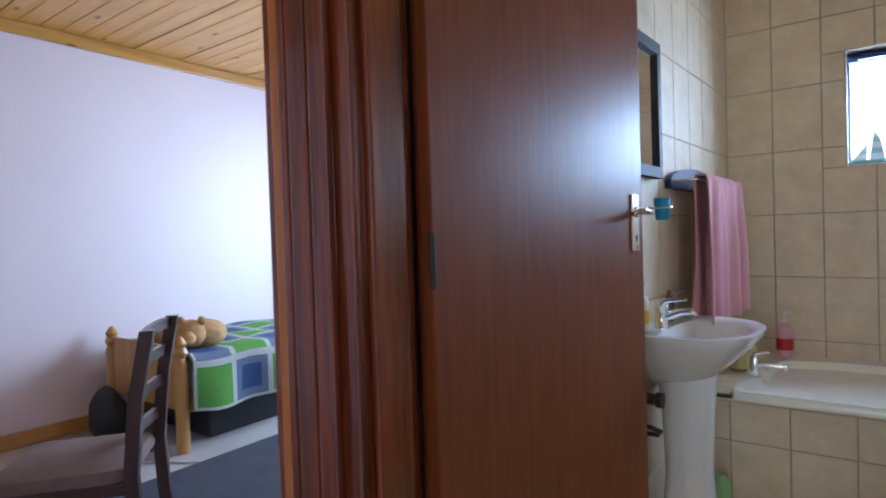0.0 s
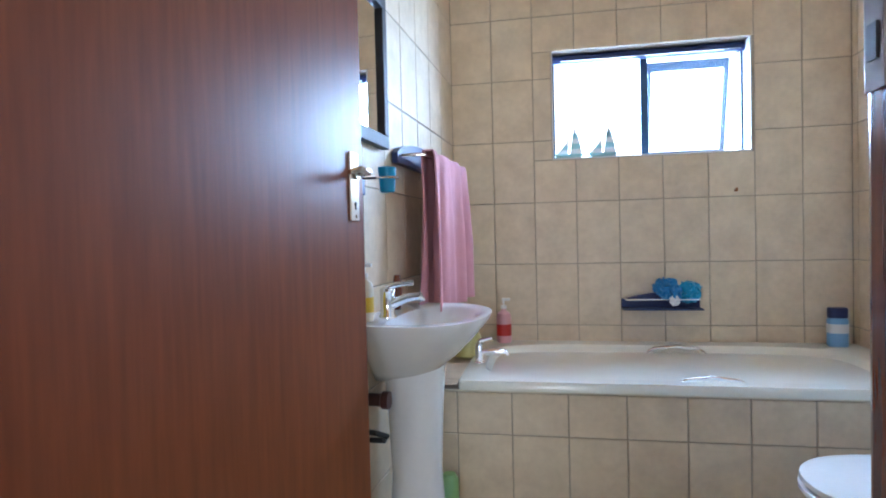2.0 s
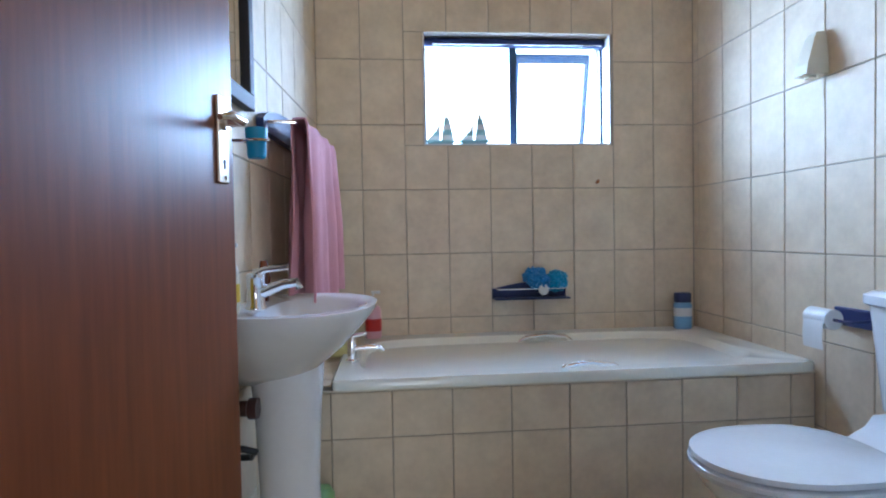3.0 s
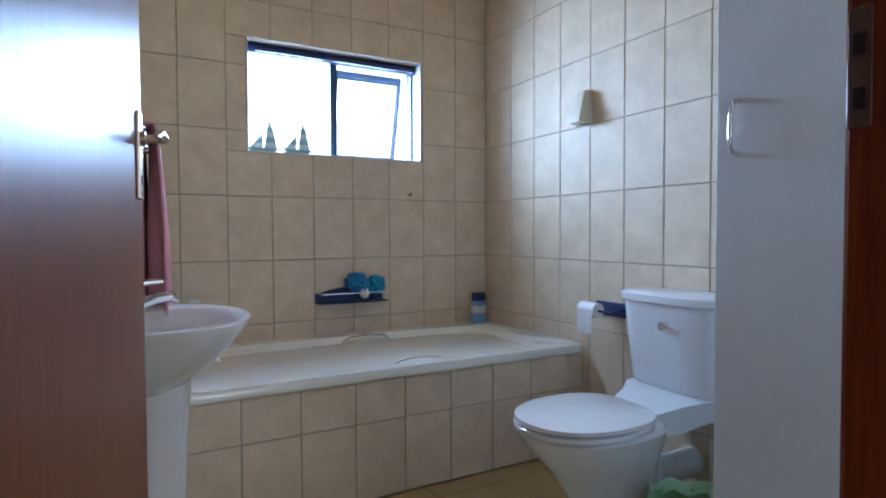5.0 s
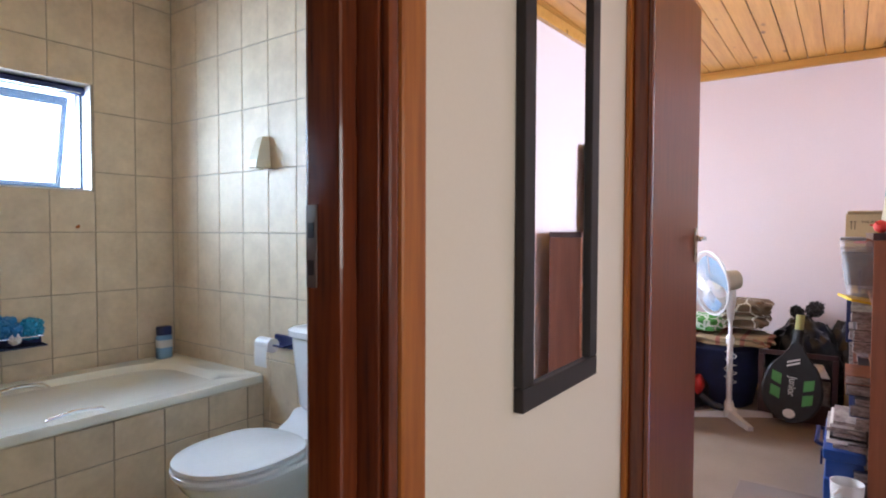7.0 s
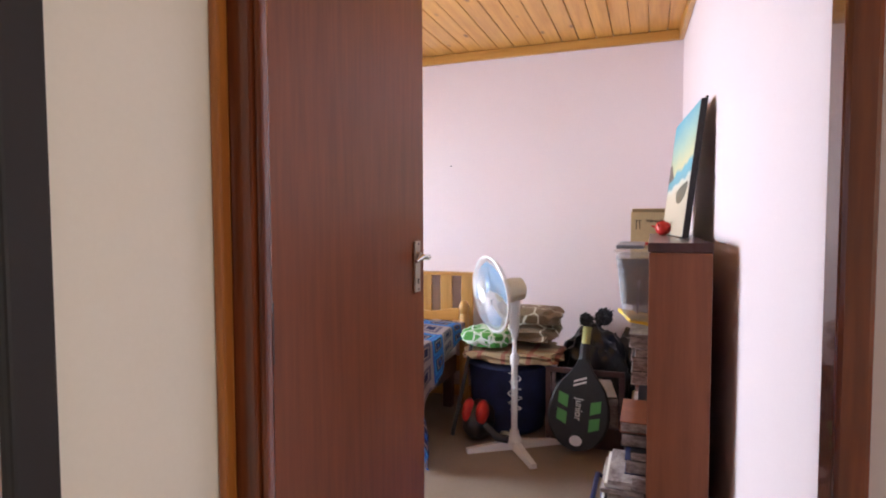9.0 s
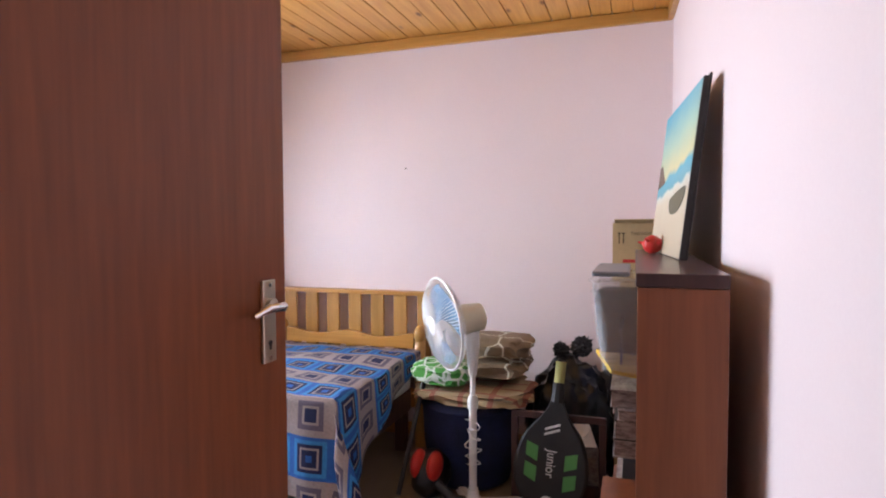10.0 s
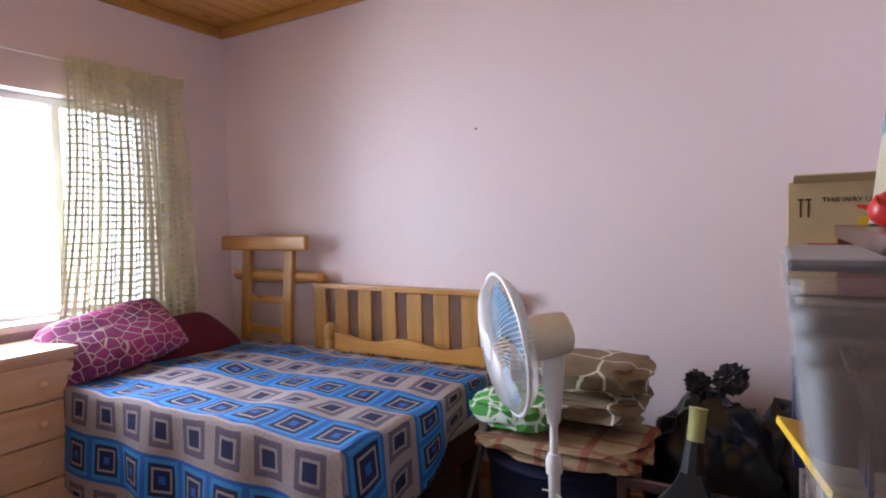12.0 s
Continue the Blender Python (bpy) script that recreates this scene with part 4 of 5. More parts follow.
part("mirror_glass", bx(HX0 + 0.045, HX1 - 0.045, HY - 0.011, HY - 0.001, HZ0 + 0.045, HZ1 - 0.045), M_MIRROR, hm)


# ---- bedroom ----
def box_part(nm, dims, m, root, bevel=0.004, label=""):
    return part(nm, bx(*dims, bevel), m, root, label)


BX0, BX1, BYA, BYB, BT = 2.80, 3.76, 1.42, 3.20, 0.565
bed = thing("bed", "dark wooden single bed pushed against the wall", "bed")
box_part("bed_base", (BX0 + 0.04, BX1, BYA + 0.04, BYB, 0.22, 0.34), M_DARK, bed)
box_part("mattress", (BX0 + 0.03, BX1 - 0.01, BYA + 0.03, BYB - 0.01, 0.342, BT - 0.012), M_WHITEP, bed, 0.03)
for x in (BX0 + 0.08, BX1 - 0.05):
    for y in (BYA + 0.08, BYB - 0.06):
        box_part("leg", (x - 0.03, x + 0.03, y - 0.03, y + 0.03, 0, 0.219), M_DARK, bed)
blanket = thing("blanket", "blue and cream blanket of nested squares spread over the bed", "blanket")
BU, BV, DU, DV = BX1 - BX0, BYB - BYA, 0.43, 0.40


def quilt_xy(u, v):
    return -DU + u * (BU + DU), -DV + v * (BV + DV)


def quilt_f(u, v):
    a, b = quilt_xy(u, v)
    # the foot end hangs lowest at the open corner
    lim = 0.12 + 0.36 * max(0.0, min(1.0, 1 - a / 0.80)) ** 1.4
    da, db = max(-a, 0), min(max(-b, 0), DV) * lim / 0.40
    drop = math.hypot(da, db) if da and db else da + db
    n1 = noise.noise(Vector((a * 3, b * 3, 0.5)))
    n2 = noise.noise(Vector((a * 9, b * 9, 7.5)))
    x, y = BX0 + max(a, 0), BYA + max(b, 0)
    edge = 0.02 * math.sin(min(1.0, drop / 0.03) * math.pi / 2)
    wave = min(1.0, drop * 4)
    if da:
        x -= edge + 0.016 * wave * math.sin(b * 16 + 2 * n1) + 0.05 * da
    if db:
        y -= edge + 0.018 * wave * math.sin(a * 18) + 0.06 * db
    if da and db:
        flare = min(da, db)
        y -= 0.34 * flare
        x -= 0.10 * flare
    z = BT - max(drop - 0.012, 0) + (0.020 * n1 + 0.011 * n2) * (1 - wave) + 0.006
    hump = math.exp(-((a - 0.45) ** 2 + (b - 1.05) ** 2) / 0.012) * 0.022
    return (x, y, max(z, 0.03) + hump)


part("cloth", sheet(quilt_f, 90, 110, 0.008, quilt_xy), M_QUILT, blanket, "", True)


def pillow(name, c, dims, m, mtl, label):
    root = thing(name, label, "pillow")

    def f(s_):
        def g(u, v):
            a, b = 2 * u - 1, 2 * v - 1
            h = max(0.0, (1 - a ** 4) * (1 - b ** 4)) ** 0.45
            return (a * dims[0] * (1 - 0.06 * b * b), b * dims[1] * (1 - 0.06 * a * a), s_ * dims[2] * h * (1 + 0.12 * noise.noise(Vector((a * 2, b * 2, s_)))))
        return g
    uv = lambda u, v: (u * dims[0] * 2, v * dims[1] * 2)
    bm = joined(sheet(f(1), 24, 24, 0, uv), sheet(f(-1), 24, 24, 0, uv))
    bmesh.ops.remove_doubles(bm, verts=bm.verts[:], dist=0.0005)
    ob = part("cover", bm, mtl, root, "", True)
    root.matrix_world = Matrix.Translation(c) @ m
    return root


pillow("pillow", (3.05, 2.96, 0.70), (0.28, 0.18, 0.075), pose(0, 0, 0, 34, -10, -8), M_PILLOW, "purple and cream floral pillow on the bed")
pillow("pillow", (3.42, 3.00, 0.615), (0.27, 0.18, 0.07), pose(0, 0, 0, 28, -2, 4), M_MAROON, "plain maroon pillow on the bed")

# slatted headboards that lean on the wall behind the bed
hb = thing("headboard", "pine slatted headboard leaning on the wall behind the bed", "headboard")
box_part("top_rail", (3.86, 3.925, 1.36, 2.52, 0.86, 0.885), M_PINE, hb)
for k in range(8):
    y = 1.385 + k * 0.152
    box_part("slat", (3.885, 3.905, y, y + 0.085, 0.30, 0.858), M_PINEZ, hb, 0.003)
box_part("lower_rail", (3.886, 3.906, 1.38, 2.52, 0.22, 0.299), M_PINE, hb)
fb_ = thing("bed_footboard", "low pine footboard with turned posts between bed and wall", "footboard")
for y in (1.42, 2.34):
    part("post", lathe(3.80, y, [(0.032, 0), (0.032, 0.60), (0.026, 0.61), (0.034, 0.63), (0.036, 0.66), (0.026, 0.685), (0.012, 0.70)], 16), M_PINEZ, fb_, "", True)
part("rail", loft([[(x, 1.455 + 0.85 * k / 24, 0.565) for k in range(25)] + [(x, 1.455 + 0.85 * (24 - k) / 24, 0.635 + 0.014 * math.cos((24 - k) / 24 * 4 * math.pi)) for k in range(25)] for x in (3.785, 3.812)]), M_PINE, fb_)
for k in range(7):
    box_part("spindle", (3.792, 3.806, 1.55 + k * 0.11, 1.565 + k * 0.11, 0.30, 0.564), M_PINEZ, fb_, 0.003)
box_part("cross_rail", (3.79, 3.81, 1.455, 2.305, 0.22, 0.299), M_PINE, fb_)
ar = thing("bed_end_rail", "pine bed end with a rounded top board leaning in the corner", "bed part")
part("top_board", bx(3.80, 3.835, 2.50, 3.17, 1.06, 1.145, 0.016, 3), M_PINE, ar, "", True)
for y in (2.66, 2.99):
    part("upright", loft([[(3.81 + d, y - 0.03, z), (3.84 + d, y - 0.03, z), (3.84 + d, y + 0.03, z), (3.81 + d, y + 0.03, z)] for z, d in ((0.42, -0.02), (0.8, 0.0), (1.10, 0.026))]), M_PINEZ, ar)
part("turned_rail", tube([(3.875, 2.44, 0.915), (3.875, 2.47, 0.915), (3.875, 2.50, 0.915), (3.875, 2.62, 0.915), (3.875, 3.04, 0.915), (3.875, 3.12, 0.915), (3.875, 3.15, 0.915)], [0.016, 0.032, 0.022, 0.035, 0.035, 0.03, 0.012], 14), M_PINE, ar, "", True)
for z in (0.77, 0.60):
    box_part("cross_bar", (3.81, 3.83, 2.69, 2.96, z, z + 0.04), M_PINE, ar)

chest = thing("chest_of_drawers", "light pine chest of drawers with round wooden knobs", "chest of drawers")
CX0, CX1, CY0, CY1, CZ = 2.28, 2.84, 2.86, 3.20, 0.722
box_part("carcass", (CX0, CX1 - 0.005, CY0 + 0.02, CY1, 0.03, CZ - 0.025), M_CHEST, chest)
box_part("top", (CX0 - 0.01, CX1, CY0 - 0.005, CY1, CZ - 0.024, CZ), M_CHEST, chest)
for k in range(4):
    z0 = 0.05 + k * 0.157
    d = box_part("drawer", (CX0 + 0.012, CX1 - 0.017, CY0, CY0 + 0.0195, z0, z0 + 0.150), M_CHEST, chest, 0.005)
    for x in (CX0 + 0.14, CX1 - 0.14):
        part("knob", moved(lathe(0, 0, [(0.009, 0), (0.009, 0.012), (0.017, 0.018), (0.017, 0.026), (0.008, 0.031)], 14), Matrix.Translation((x, CY0, z0 + 0.075)) @ pose(0, 0, 0, 90)), M_CHEST, d, "", True)

# curtain of open weave on a rod
rod = thing("curtain_rod", "thin white curtain rod above the window", "curtain rod")
part("bar", tube([(2.1, 3.225, 1.985), (3.66, 3.225, 1.985)], 0.006), M_WHITEP, rod)
part("bracket", bx(3.63, 3.65, 3.215, 3.267, 1.965, 2.03, 0.002), M_WHITEP, rod)
cur = thing("curtain", "cream open-weave curtain hanging beside the window", "curtain")
M_NET = mat("cream_woven_thread", (0.68, 0.65, 0.44), (0.56, 0.53, 0.33), 0.9, 9.0, bump=0.3)


def cur_xyz(u, z):
    h = (1.985 - z) / 1.35
    x0, x1 = 3.02 - 0.13 * h ** 2, 3.60 + 0.04 * h
    x = x0 + (x1 - x0) * u
    y = 3.205 + (0.024 + 0.02 * h) * math.sin(u * 36 + 0.6 * math.sin(h * 4)) + 0.008 * math.sin(u * 61 + h * 3)
    return x, y - 0.03 * h, z


bm = bmesh.new()
NU, NZ = 34, 40
for i in range(NU):
    u0, u1 = i / NU, (i + 0.5) / NU
    rows = [1.985 - 1.35 * k / 46 for k in range(47)]
    prev = None
    for z in rows:
        cur_ = (bm.verts.new(cur_xyz(u0, z)), bm.verts.new(cur_xyz(u1, z)))
        if prev:
            bm.faces.new((prev[0], prev[1], cur_[1], cur_[0]))
        prev = cur_
part("upright_threads", bm, M_NET, cur)
bm = bmesh.new()
for k in range(NZ):
    z = 1.975 - 1.34 * k / NZ
    prev = None
    for i in range(161):
        x, y, _z = cur_xyz(i / 160, z)
        c = (bm.verts.new((x, y - 0.0015, z)), bm.verts.new((x, y - 0.0015, z - (0.012 if k % 2 else 0.009))))
        if prev:
            bm.faces.new((prev[0], c[0], c[1], prev[1]))
        prev = c
part("cross_threads", bm, M_NET, cur)
part("heading", sheet(lambda u, v: (lambda p: (p[0], p[1] - 0.004 - 0.006 * math.sin(u * 90), p[2] + 0.02))(cur_xyz(u, 1.985 - 0.055 * v)), 160, 3, 0.002), M_NET, cur, "gathered curtain heading")

# pedestal fan
fan = thing("pedestal_fan", "white pedestal fan with blue clear blades", "fan")
FX, FY = 3.165, 0.925
for a in (20, 110, 200, 290):
    part("foot", moved(loft([[(x, -w, 0.0), (x, w, 0.0), (x, w * 0.8, h), (x, -w * 0.8, h)] for x, w, h in ((0.02, 0.022, 0.05), (0.1, 0.02, 0.04), (0.27, 0.018, 0.024))]), Matrix.Translation((FX, FY, 0)) @ pose(0, 0, 0, 0, 0, a + 14)), M_WHITEP, fan)
part("hub_base", lathe(FX, FY, [(0.045, 0.01), (0.045, 0.05), (0.03, 0.065), (0.024, 0.10)], 18), M_WHITEP, fan, "", True)
part("pole", lathe(FX, FY, [(0.017, 0.08), (0.017, 0.46), (0.023, 0.462), (0.025, 0.50), (0.018, 0.52), (0.012, 0.523), (0.012, 0.66)], 16), M_WHITEP, fan, "", True)
part("control_box", loft([rrect(FX - a, FX + a, FY - b, FY + b, z, 4, 24) for z, a, b in ((0.61, 0.016, 0.016), (0.67, 0.025, 0.022), (0.77, 0.034, 0.028), (0.81, 0.03, 0.026))]), M_WHITEP, fan, "", True)
HEAD = Matrix.Translation((FX - 0.045, FY + 0.05, 0.86)) @ pose(0, 0, 0, 0, 0, 131) @ pose(0, 0, 0, 0, 97, 0)
part("motor", moved(lathe(0, 0, [(0.045, -0.115), (0.06, -0.105), (0.066, -0.03), (0.064, 0.02), (0.05, 0.03)], 24), HEAD), M_CREAMP, fan, "", True)
part("neck", tube([(FX, FY, 0.80), (FX, FY, 0.85)], 0.02), M_WHITEP, fan)
cage = bmesh.new()
R_ = 0.2
wires = []
for k in range(84):
    t = 2 * math.pi * k / 84
    c, s_ = math.cos(t), math.sin(t)
    wires.append(tube([(r * c, r * s_, z) for r, z in ((0.035, 0.125), (0.10, 0.122), (0.165, 0.108), (R_, 0.078))], 0.0013, 4))
    wires.append(tube([(r * c, r * s_, z) for r, z in ((R_, 0.076), (0.175, 0.045), (0.10, 0.033), (0.05, 0.031))], 0.0013, 4))
part("cage", moved(joined(*wires), HEAD), M_WHITEP, fan, "white wire guard")
part("cage_rim", moved(tube([(R_ * math.cos(t), R_ * math.sin(t), 0.077) for t in (2 * math.pi * k / 48 for k in range(48))], 0.006, 8, True), HEAD), M_WHITEP, fan, "", True)
part("badge", moved(lathe(0, 0, [(0.04, 0.122), (0.04, 0.128), (0.03, 0.132)], 24), HEAD), M_WHITEP, fan, "round white badge", True)
for k in range(3):
    a0 = k * 2 * math.pi / 3
    part("blade", moved(sheet(lambda u, v: ((0.03 + 0.145 * u) * math.cos(a0 + (v - 0.5) * 1.75 * (0.55 + 0.45 * u)), (0.03 + 0.145 * u) * math.sin(a0 + (v - 0.5) * 1.75 * (0.55 + 0.45 * u)), 0.075 + 0.03 * (v - 0.5)), 10, 12, 0.002), HEAD), M_BLADE, fan, "blue clear blade", True)
part("cord", tube([(FX - 0.03 + 0.035 * math.sin(k * 0.9) * (0.4 + 0.6 * math.sin(k * 0.13)), FY - 0.01 + 0.035 * math.cos(k * 0.7), 0.42 - 0.006 * k if k < 34 else 0.22) for k in range(36)], 0.0025, 6), M_WHITEP, fan, "coiled white cord", True)

# laundry and bags along the wall
lb = thing("laundry_basket", "navy blue round fabric laundry basket", "basket")
part("body", loft([[(3.50 + r * (1 + 0.02 * math.sin(5 * t)) * math.cos(t), 1.03 + r * math.sin(t), z) for t in (2 * math.pi * k / 40 for k in range(40))] for r, z in ((0.17, 0.0), (0.20, 0.02), (0.235, 0.2), (0.245, 0.40), (0.22, 0.415))]), M_NAVYC, lb, "", True)
part("rim_band", tube([(3.50 + 0.247 * math.cos(t), 1.03 + 0.247 * math.sin(t), 0.395) for t in (2 * math.pi * k / 40 for k in range(40))], 0.008, 8, True), M_NAVYC, lb, "", True)


def folded(name, c, dims, mtl, label, seed, layers=1):
    root = thing(name, label, "bedding")
    for k in range(layers):
        q = blob(0, 0, 0, 1, 1, 1, 0.30, 2.6, seed + k, sub=4)
        for v in q.verts:
            v.co = Vector([math.copysign(abs(w) ** 0.6, w) for w in v.co])
        part("fold", moved(q, Matrix.Translation((c[0] + 0.015 * k, c[1] - 0.01 * k, c[2] + dims[2] * 1.85 * k)) @ Matrix.Diagonal((*dims, 1))), mtl, root, "", True)


folded("plaid_blanket", (3.50, 1.00, 0.455), (0.24, 0.29, 0.035), M_PLAID, "folded beige plaid blanket on the laundry basket", 1)
folded("cushion", (3.43, 1.14, 0.555), (0.15, 0.15, 0.05), M_LEAF, "green and white printed cushion on the pile", 3)
folded("duvet", (3.58, 0.93, 0.57), (0.18, 0.18, 0.05), M_DUVET, "rolled olive and brown duvet on the pile", 5, 2)


def bin_bag(c, r, h, seed, tie):
    root = thing("bin_bag", "knotted shiny black plastic bag", "bag", "bags by the wall")
    part("sack", blob(c[0], c[1], h * 0.47, r[0], r[1], h * 0.55, 0.16, 3.2, seed, 0.002, 5), M_BAGPL, root, "", True)
    if tie:
        part("neck", loft([[(c[0] + q * (1 + 0.22 * math.sin(6 * t + z * 40)) * math.cos(t), c[1] + q * (1 + 0.22 * math.sin(6 * t + z * 40)) * math.sin(t), z) for t in (2 * math.pi * k / 30 for k in range(30))] for z, q in ((h - 0.06, 0.10), (h - 0.02, 0.055), (h + 0.02, 0.03), (h + 0.04, 0.03))]), M_BAGPL, root, "", True)
        for s_, top, size in ((1, 0.085, 0.8), (-1, 0.11, 1.0)):
            part("tied_ear", moved(blob(0, 0, 0, 0.03 * size, 0.045 * size, 0.052 * size, 0.55, 6, seed + s_, sub=4), Matrix.Translation((c[0], c[1] + 0.05 * s_, h + top - 0.03)) @ pose(0, 0, 0, -42 * s_, 0, 0)), M_BAGPL, root, "", True)


bin_bag((3.68, 0.55), (0.18, 0.22), 0.58, 2.0, True)
bin_bag((3.76, 0.28), (0.165, 0.20), 0.58, 9.0, False)
cr = thing("storage_crate", "low dark wooden crate with papers", "crate")
for dims in ((3.30, 3.32, 0.36, 0.78, 0.0, 0.12), (3.30, 3.32, 0.36, 0.78, 0.40, 0.43), (3.30, 3.33, 0.36, 0.39, 0.121, 0.399), (3.30, 3.33, 0.75, 0.78, 0.121, 0.399), (3.331, 3.50, 0.36, 0.78, 0.0, 0.02)):
    box_part("board", dims, M_DARK, cr, 0.003)
pp = thing("paper_stack", "loose white papers and bags in the crate", "papers")
for k in range(6):
    part("sheet", moved(bx(-0.07, 0.07, -0.05, 0.05, 0, 0.004), Matrix.Translation((3.41, 0.62 - 0.03 * k, 0.245 + 0.012 * k)) @ pose(0, 0, 0, 8 * math.sin(k * 2), 25, 40 * k)), M_WHITEP, pp)
part("bundle", bx(3.34, 3.48, 0.40, 0.74, 0.0205, 0.235, 0.01), M_PAPER, pp)

rk = thing("racket_bag", "black and green junior racket cover leaning with its racket", "racket")
RM = Matrix.Translation((3.20, 0.605, 0.015)) @ pose(0, 0, 0, 0, 12, 0) @ pose(0, 0, 0, 90, 0, -90) @ pose(0, 0, 0, 0, 0, -4) @ Matrix.Diagonal((1.32, 1.09, 1, 1))


def racket_half(t):
    return 0.005 + 0.118 * max(0.0, math.sin(math.pi * min(1.0, t ** 0.75))) ** 0.7 if t < 0.72 else 0.005 + 0.118 * max(0.0, math.sin(math.pi * 0.72 ** 0.75)) ** 0.7 * (1 - (t - 0.72) / 0.28) ** 1.3 + 0.018 * (t - 0.72) / 0.28


outline = [(racket_half(k / 30), 0.44 * k / 30) for k in range(31)]
pts = outline + [(-w, y) for w, y in reversed(outline)]
part("cover", moved(loft([[(x * q, 0.22 + (y - 0.22) * (0.96 + 0.04 * q), z) for x, y in pts] for z, q in ((-0.022, 0.93), (-0.018, 1.0), (0.014, 1.0), (0.022, 0.92))]), RM), M_RACK, rk)
part("shaft", moved(tube([(0, 0.43, 0), (0, 0.52, 0)], [0.024, 0.019]), RM), M_RACK, rk)
part("grip", moved(tube([(0, 0.52, 0), (0, 0.60, 0), (0, 0.605, 0)], [0.017, 0.018, 0.020]), RM), plain("worn_yellow_grip", (0.48, 0.50, 0.18), 0.6), rk, "pale yellow grip", True)
for s_, y0 in ((1, 0.10), (-1, 0.20), (-1, 0.12), (1, 0.18)):
    part("stripe", moved(loft([[(s_ * 0.045, y0, z), (s_ * 0.085, y0 + 0.02, z), (s_ * 0.085, y0 + 0.075, z), (s_ * 0.045, y0 + 0.06, z)] for z in (0.0225, 0.0235)]), RM), M_LIME, rk, "green printed stripe")


def lettering(text, size, m, material, parent, label):
    cu = bpy.data.curves.new("lettering", "FONT")
    cu.body, cu.size, cu.extrude, cu.align_x, cu.align_y = text, size, 0.0004, "CENTER", "CENTER"
    tmp = new("lettering_curve", cu)
    me = bpy.data.meshes.new_from_object(tmp.evaluated_get(bpy.context.evaluated_depsgraph_get()))
    bpy.data.objects.remove(tmp)
    me.materials.clear()
    me.materials.append(material)
    ob = new("lettering", me)
    ob.matrix_world = m
    if parent:
        ob.parent = parent
    ob["label"] = label
    return ob


for y0 in (0.325, 0.345):
    part("chevron", moved(loft([[(-0.03, y0 - 0.02, z), (0.02, y0 + 0.006, z), (0.02, y0 + 0.016, z), (-0.03, y0 - 0.01, z)] for z in (0.0225, 0.0235)]), RM), M_WHITEP, rk, "white printed bar")
lettering("Junior", 0.045, RM @ Matrix.Translation((0.0, 0.20, 0.0235)) @ pose(0, 0, 0, 0, 0, -90), M_WHITEP, rk, "white printed word")
part("emblem", moved(tube([(0, 0.05, 0.0225), (0, 0.05, 0.0235)], 0.025, 24), RM), M_WHITEP, rk, "round white emblem")
vc = thing("vacuum_cleaner", "small red and black vacuum cleaner on the floor", "vacuum cleaner")
part("body", blob(3.24, 1.15, 0.11, 0.13, 0.09, 0.11, 0.08, 2, 1, 0.0), M_BLACK, vc, "", True)
for y in (1.11, 1.19):
    part("red_cover", blob(3.18, y, 0.17, 0.07, 0.035, 0.07, 0.05, 2, 2, sub=3), M_RED, vc, "red cover", True)
part("tube", tube([(3.12, 1.08, 0.12), (3.10, 1.0, 0.07), (3.12, 0.95, 0.06)], 0.022), M_BLACK, vc, "", True)
part("wand", tube([(3.10, 1.26, 0.05), (3.4, 1.22, 0.60)], 0.012), M_BLACK, vc, "", True)

# bookcase
SX0, SX1, SY0, SY1, SZ = 2.062, 3.32, 0.062, 0.244, 1.17
bc = thing("bookcase", "reddish brown bookcase with full open shelves", "bookcase")
box_part("side_panel", (SX0, SX0 + 0.02, SY0, SY1, 0, SZ - 0.031), M_SHELF, bc, 0.002)
box_part("side_panel", (SX1 - 0.02, SX1, SY0, SY1, 0, SZ - 0.031), M_SHELF, bc, 0.002)
box_part("top_board", (SX0 - 0.003, SX1 + 0.003, SY0, SY1 + 0.004, SZ - 0.03, SZ), M_DARK, bc, 0.003)
box_part("back_panel", (SX0 + 0.021, SX1 - 0.021, SY0, SY0 + 0.006, 0, SZ - 0.031), M_SHELF, bc, 0)
for z in (0.06, 0.33, 0.60, 0.86):
    box_part("shelf", (SX0 + 0.021, SX1 - 0.021, SY0 + 0.007, SY1 - 0.002, z, z + 0.018), M_SHELF, bc, 0.002)


def crate_clear(name, x0, x1, y0, y1, z0, z1, label, mtl):
    root = thing(name, label, "storage box")
    t = 0.003
    part("shell", loft([rrect(x0 + d, x1 - d, y0 + d, y1 - d, z, 12, 40) for z, d in ((z0, 0.02), (z0 + 0.01, 0.012), (z1 - 0.01, 0.002), (z1, 0.0), (z1, 0.004), (z0 + 0.012, 0.016))]), mtl, root, "", True)
    part("rim", tube([(x, y, z1) for x, y in ((x0, y0), (x1, y0), (x1, y1), (x0, y1))], 0.005, 8, True), mtl, root)
    return root


for k in range(4):
    z0 = 0.88 + 0.028 * k
    crate_clear("storage_box", 2.28 + 0.01 * k, 2.66 + 0.01 * k, 0.10, 0.345 + 0.006 * k, z0, z0 + 0.165, "clear plastic tub nested in a stack on the shelf", M_CLEAR)
ob_ = thing("grey_tray", "grey plastic tray on the stacked tubs", "tray")
box_part("tray", (2.34, 2.69, 0.262, 0.36, 1.136, 1.150), plain("grey_plastic", (0.25, 0.27, 0.30), 0.4), ob_, 0.006)
bk = thing("plastic_basket", "small dark plastic basket inside the tubs", "basket")
for k in range(9):
    box_part("slat", (2.335 + 0.033 * k, 2.350 + 0.033 * k, 0.28, 0.285, 0.90, 0.99), M_NAVY, bk, 0.001)
box_part("rim", (2.33, 2.62, 0.276, 0.289, 0.991, 1.0), M_NAVY, bk, 0.001)


